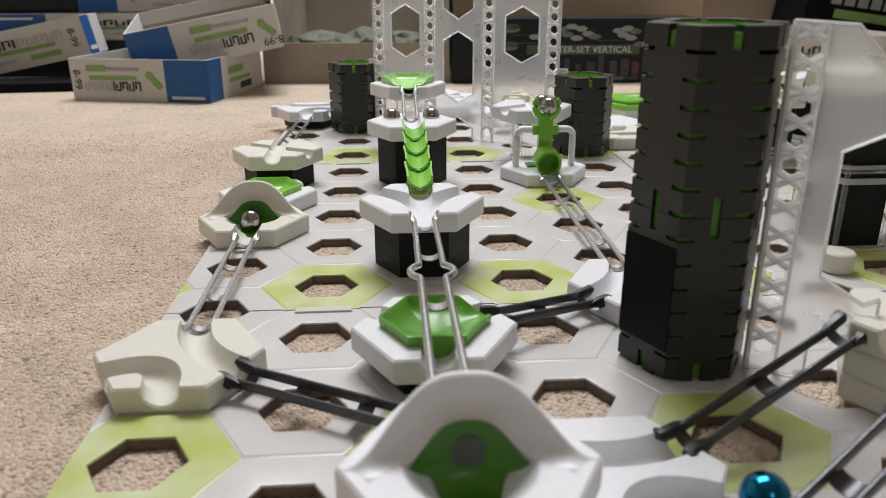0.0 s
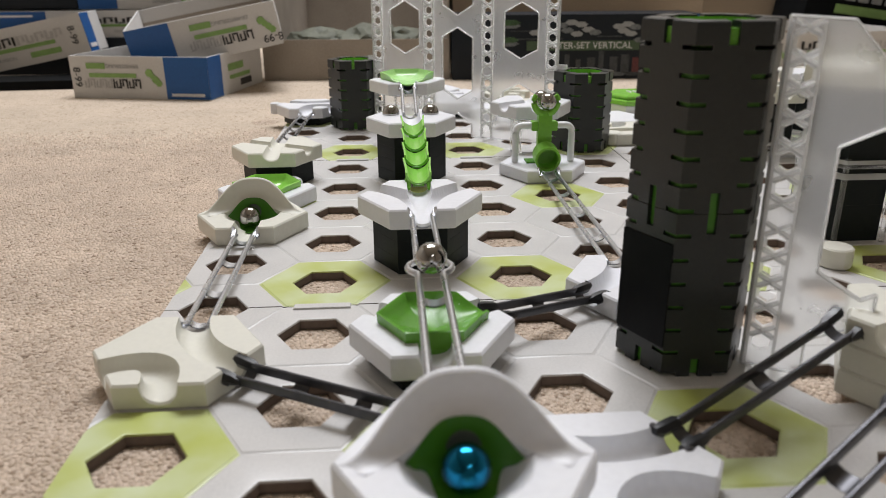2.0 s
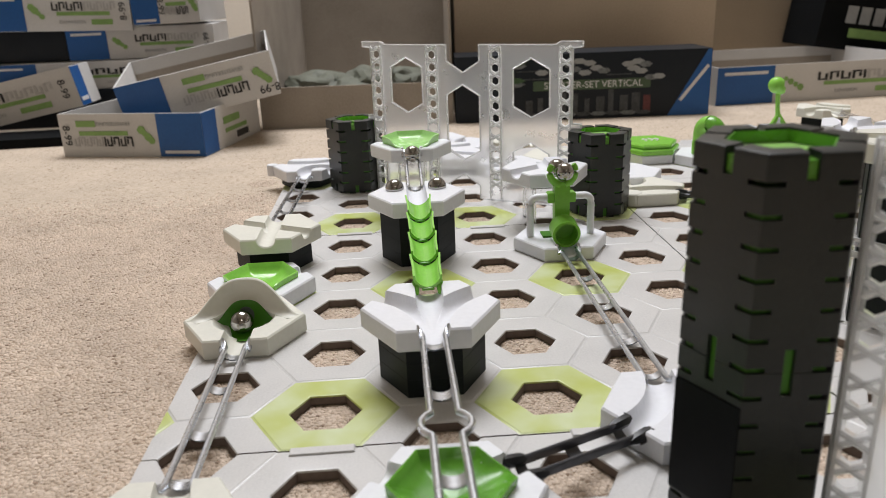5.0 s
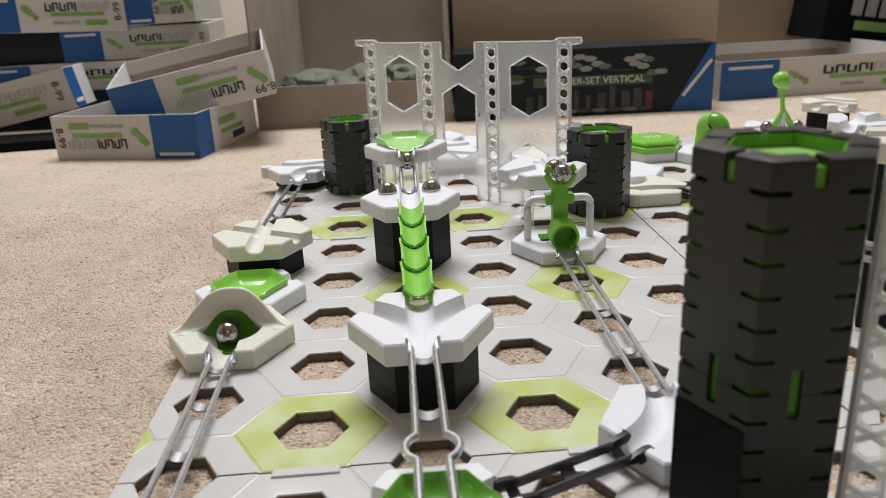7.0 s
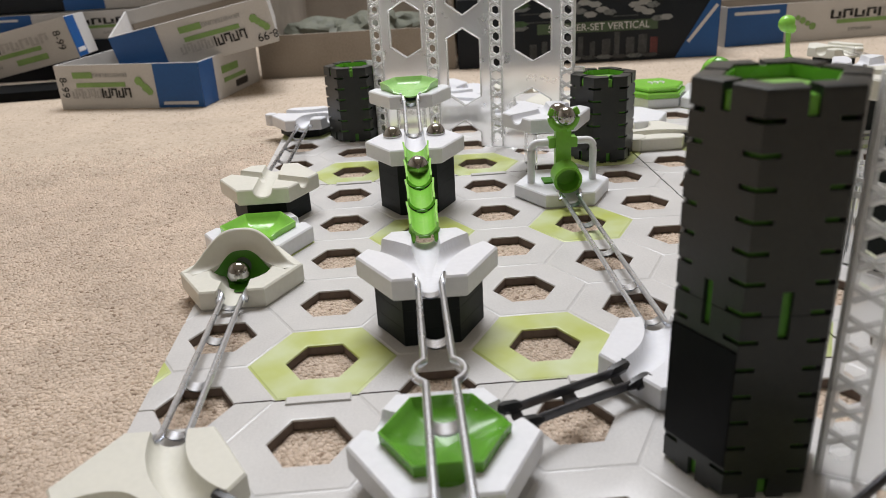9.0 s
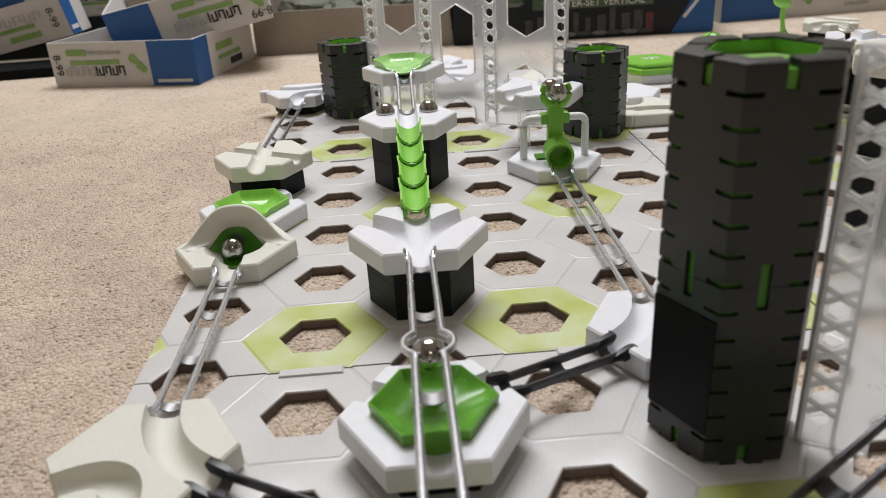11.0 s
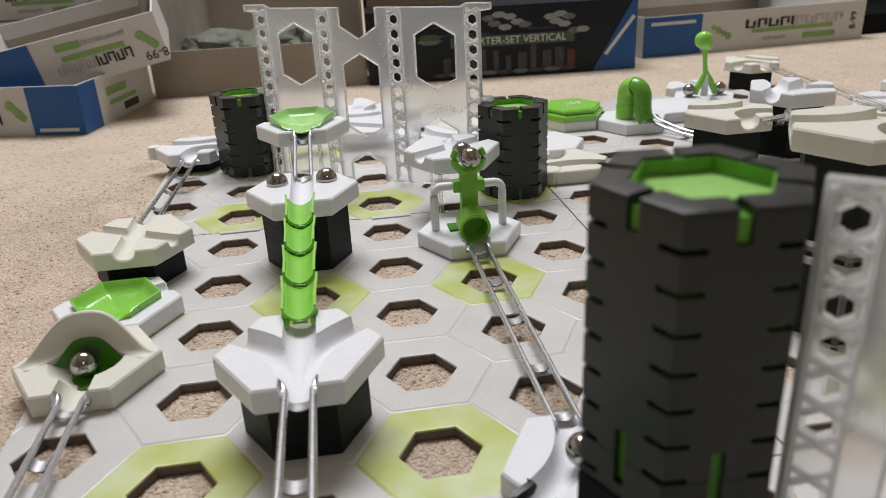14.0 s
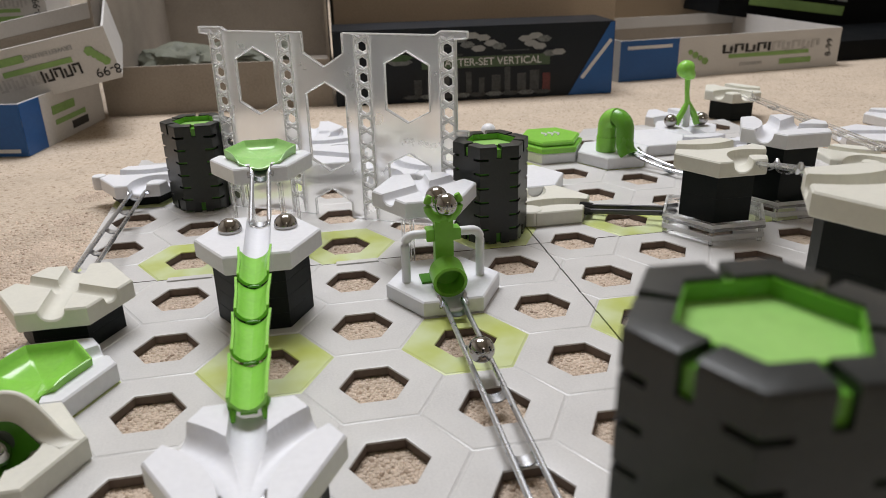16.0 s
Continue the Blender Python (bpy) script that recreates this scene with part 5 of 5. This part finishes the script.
for x0, x1, z0, z1 in ((0.07, 0.16, 0.0565, 0.0580), (0.085, 0.15, 0.0675, 0.0690), (0.21, 0.245, 0.0595, 0.0610)):
    flat_bar("printed_rail", x0, x1, z0, z1, -0.0006, DIM_GREY, t)
for k in range(9):
    x = 0.095 + 0.021 * k
    bm = bmesh.new()
    sheet(bm, [(x + 0.012 * a, 0.0070 + 0.0030 * b) for a, b in hexpts(1.0)], [], -0.0014 - 0.00002 * k, -0.0001)
    part("printed_tile", bm, PRINT_PALE if k % 2 else DIM_GREY, t)
for x, z, mt in ((0.083, 0.080, DIM_GREEN), (0.083, 0.076, PRINT_PALE), (0.081, 0.056, DIM_GREEN), (0.081, 0.051, PRINT_PALE)):
    bm = bmesh.new()
    sheet(bm, [(x + 0.016 * a, z + 0.0045 * b) for a, b in hexpts(1.0)], [], -0.0012 if mt is DIM_GREEN else -0.0011, -0.0001)
    part("printed_tile", bm, mt, t)


def open_carton(name, m, w, d, h, front, mat, label, lip=0.003):
    """A carton without a lid; its front wall stands only front high."""
    t = thing(name, label, "carton", "", m)
    for nm, (x0, x1, y0, y1, z) in {"front_wall": (0, w, 0, lip, front), "back_wall": (0, w, d - lip, d, h), "left_wall": (0, lip, lip, d - lip, h), "right_wall": (w - lip, w, lip, d - lip, h), "bottom": (lip, w - lip, lip, d - lip, 0.004)}.items():
        bm = bmesh.new()
        block(bm, x0, x1, y0, y1, 0, z, 0.0006)
        part(nm, bm, mat, t)
    return t


open_carton("carton", pose(-0.150, 0.846, FL, 0, 0, -3), 0.272, 0.42, 0.25, 0.058, CARD_GREY, "open grey carton with parts bags inside on carpet")
def closed_carton(m, w, d, h, label, card):
    """A shut cardboard box of folded panels, with two top flaps and a tape over their seam."""
    t = thing("cardboard_box", label, "box", "cardboard boxes", m)
    k = 0.004
    for name, (x0, x1, y0, y1, z0, z1) in {"front_panel": (0, w, 0, k, 0, h), "back_panel": (0, w, d - k, d, 0, h), "side_panel": (0, k, k, d - k, 0, h), "other_side_panel": (w - k, w, k, d - k, 0, h), "bottom": (k, w - k, k, d - k, 0, k), "front_flap": (0, w, 0, d / 2 - 0.0008, h + 0.0002, h + k), "back_flap": (0, w, d / 2 + 0.0008, d, h + 0.0002, h + k)}.items():
        bm = bmesh.new()
        block(bm, x0, x1, y0, y1, z0, z1, 0.0012)
        part("side_panel" if name == "other_side_panel" else name, bm, card, t)
    bm = bmesh.new()
    block(bm, 0.002, w - 0.002, d / 2 - 0.025, d / 2 + 0.025, h + k + 0.0001, h + k + 0.0004)
    part("tape", bm, CARD_GREY, t, "grey paper tape")


closed_carton(pose(0.136, 0.945, FL, 0, 0, -2), 0.398, 0.3, 0.25, "large plain tan cardboard box on carpet", CARD_TAN)
closed_carton(pose(0.60, 1.25, FL), 0.80, 0.3, 0.25, "large brown cardboard box standing behind the tray", CARD_BROWN)
# Black slab added for the floor shadow and dark thing beneath the black box.
bm = bmesh.new()
block(bm, 0, 0.40, 0, 0.20, 0, 0.030, 0.001)
tagged(part("dark_box", bm, CARD_BLACK, m=pose(0.905, 0.93, FL, 0, 0, 4)), "flat black slab for the shadow and dark thing under the black box", "game box", "game boxes")
# Thin black slab darkens the carpet where shade and a dark box meet.
bm = bmesh.new()
block(bm, 0, 0.27, 0, 0.07, 0, 0.012, 0.0008)
tagged(part("dark_box", bm, CARD_BLACK, m=pose(-0.655, 0.775, FL, 0, 0, 4)), "thin black slab for the shade and dark box under the leaning box", "game box", "game boxes")
t = thing("black_box", "black game box with green bar behind the tray", "game box", "", pose(0.802, 1.12, 0.052, 0, 8.0, 0))
bm = bmesh.new()
block(bm, 0, 0.5, 0, 0.12, 0.0, 0.22, 0.001)
part("body", bm, CARD_BLACK, t)
flat_bar("green_bar", 0.056, 0.245, 0.022, 0.038, -0.0003, INK_GREEN, t, "green printed bar")
for k in range(8):
    flat_bar("brand_mark", 0.045 + 0.026 * k, 0.065 + 0.026 * k, 0.046, 0.076, -0.0003, INK_GREY, t)
# crumpled clear bags in the carton
for k, (x, y, z, r) in enumerate(((0.0, 1.00, 0.030, 0.060), (-0.08, 1.02, 0.028, 0.052), (0.05, 1.06, 0.030, 0.045))):
    bm = bmesh.new()
    bmesh.ops.create_icosphere(bm, subdivisions=4, radius=r)
    for v in bm.verts:
        d = noise.noise(v.co * 34 + Vector((k * 7, 0, 0))) * 0.35 + noise.noise(v.co * 80) * 0.12
        v.co *= 1 + d
        v.co.z *= 0.52
    tagged(part("parts_bag", bm, BAG, m=pose(x, y, z + 0.001), smooth=25), "crumpled clear plastic parts bag in the carton", "bag", "parts bags")
# ceiling lamps
for x, y, w, d, words in ((0.12, 1.30, 0.72, 0.52, "flat wide ceiling lamp giving soft white light"), (0.70, -2.60, 0.27, 0.27, "small square ceiling lamp far back in the room")):
    t = thing("ceiling_lamp", words, "lamp", "ceiling lamps", pose(x, y, 2.4))
    bm = bmesh.new()
    block(bm, -w, w, -d, d, -0.04, -0.002, 0.004)
    part("housing", bm, CEIL, t)


# ---- what moves ----
def motions():
    steel = tagged(part("steel_ball", BALL, None), "shiny steel ball rolling along the track", "ball", "balls")
    blue = tagged(part("blue_ball", ball_mesh("blue_ball", BALL_R, BLUE_BALL), None), "glossy blue metal ball rolling into the launcher", "ball", "balls")
    prof_j = [-2.6, -2.35, -1.9, -0.25, 1.0, 1.5, 2.0, 3.95, 4.5, 5.0, 6.0, 6.6]
    prof_z = [0.0350, 0.0350, 0.0430, 0.0432, 0.0380, 0.0375, 0.0415, 0.0510, 0.0470, 0.0480, 0.0605, 0.063]

    def on_line(j):
        return Vector((CX, D * j, float(np.interp(j, prof_j, prof_z))))
    rows = [(0.0, on_line(-2.24)), (1.5, on_line(-2.24)), (1.7, on_line(-1.7)), (1.8, on_line(-1.2)), (2.0, on_line(-0.43)), (2.2, on_line(0.12)), (2.5, on_line(0.95)), (2.8, on_line(1.75)), (3.0, on_line(2.3)), (3.5, on_line(3.55)), (4.0, on_line(4.52)), (4.5, on_line(5.2)), (5.0, on_line(5.75)), (5.8, on_line(6.0)), (6.5, on_line(5.85)), (7.5, on_line(5.2)), (8.0, on_line(4.63)), (8.5, on_line(3.85)), (9.0, on_line(3.28)), (9.6, on_line(2.1)), (10.2, on_line(1.0)), (10.8, on_line(-0.1)),
            (10.95, Vector((0.0502, -0.0145, 0.040))), (11.1, Vector((0.0502, -0.022, 0.0205))), (11.3, Vector((0.0525, -0.030, 0.0178))), (11.6, Vector((0.0620, -0.0245, 0.0185))), (12.0, Vector((0.0709, -0.0197, 0.0200))), (12.5, Vector((0.0762, -0.0165, 0.0200))), (13.0, Vector((0.0890, -0.0090, 0.0185))), (13.5, Vector((0.1170, 0.0085, 0.0160))), (13.8, Vector((0.1400, 0.0215, 0.0125))), (14.1, Vector((0.1500, 0.0400, 0.0115))), (14.5, Vector((0.1503, 0.0653, 0.0140))), (15.0, Vector((0.1503, 0.0985, 0.0142))), (15.5, Vector((0.1503, 0.1345, 0.0144))), (16.0, Vector((0.1503, 0.1684, 0.0147)))]
    out, turn = [], Matrix()
    last = rows[0][1]
    for t, p in rows:
        step = p - last
        if step.length > 1e-6:
            axis = Vector((0, 0, 1)).cross(step)
            if axis.length > 1e-9:
                turn = Matrix.Rotation(min(step.length / BALL_R, 1.4), 4, axis.normalized()) @ turn
        out.append((t, Matrix.Translation(p) @ turn))
        last = p
    walk(steel, out)
    pts = [(0.0, 0.1275, -0.1480, 0.0245), (0.4, 0.1080, -0.1720, 0.0240), (0.8, 0.0850, -0.1800, 0.0270), (1.2, 0.0620, -0.1720, 0.0300), (1.5, 0.0525, -0.1575, 0.0343), (1.67, 0.0525, -0.1462, 0.0344), (16.0, 0.0525, -0.1462, 0.0344)]
    walk(blue, [(t, pose(x, y, z, -40 * k, 0, 0)) for k, (t, x, y, z) in enumerate(pts)])


motions()
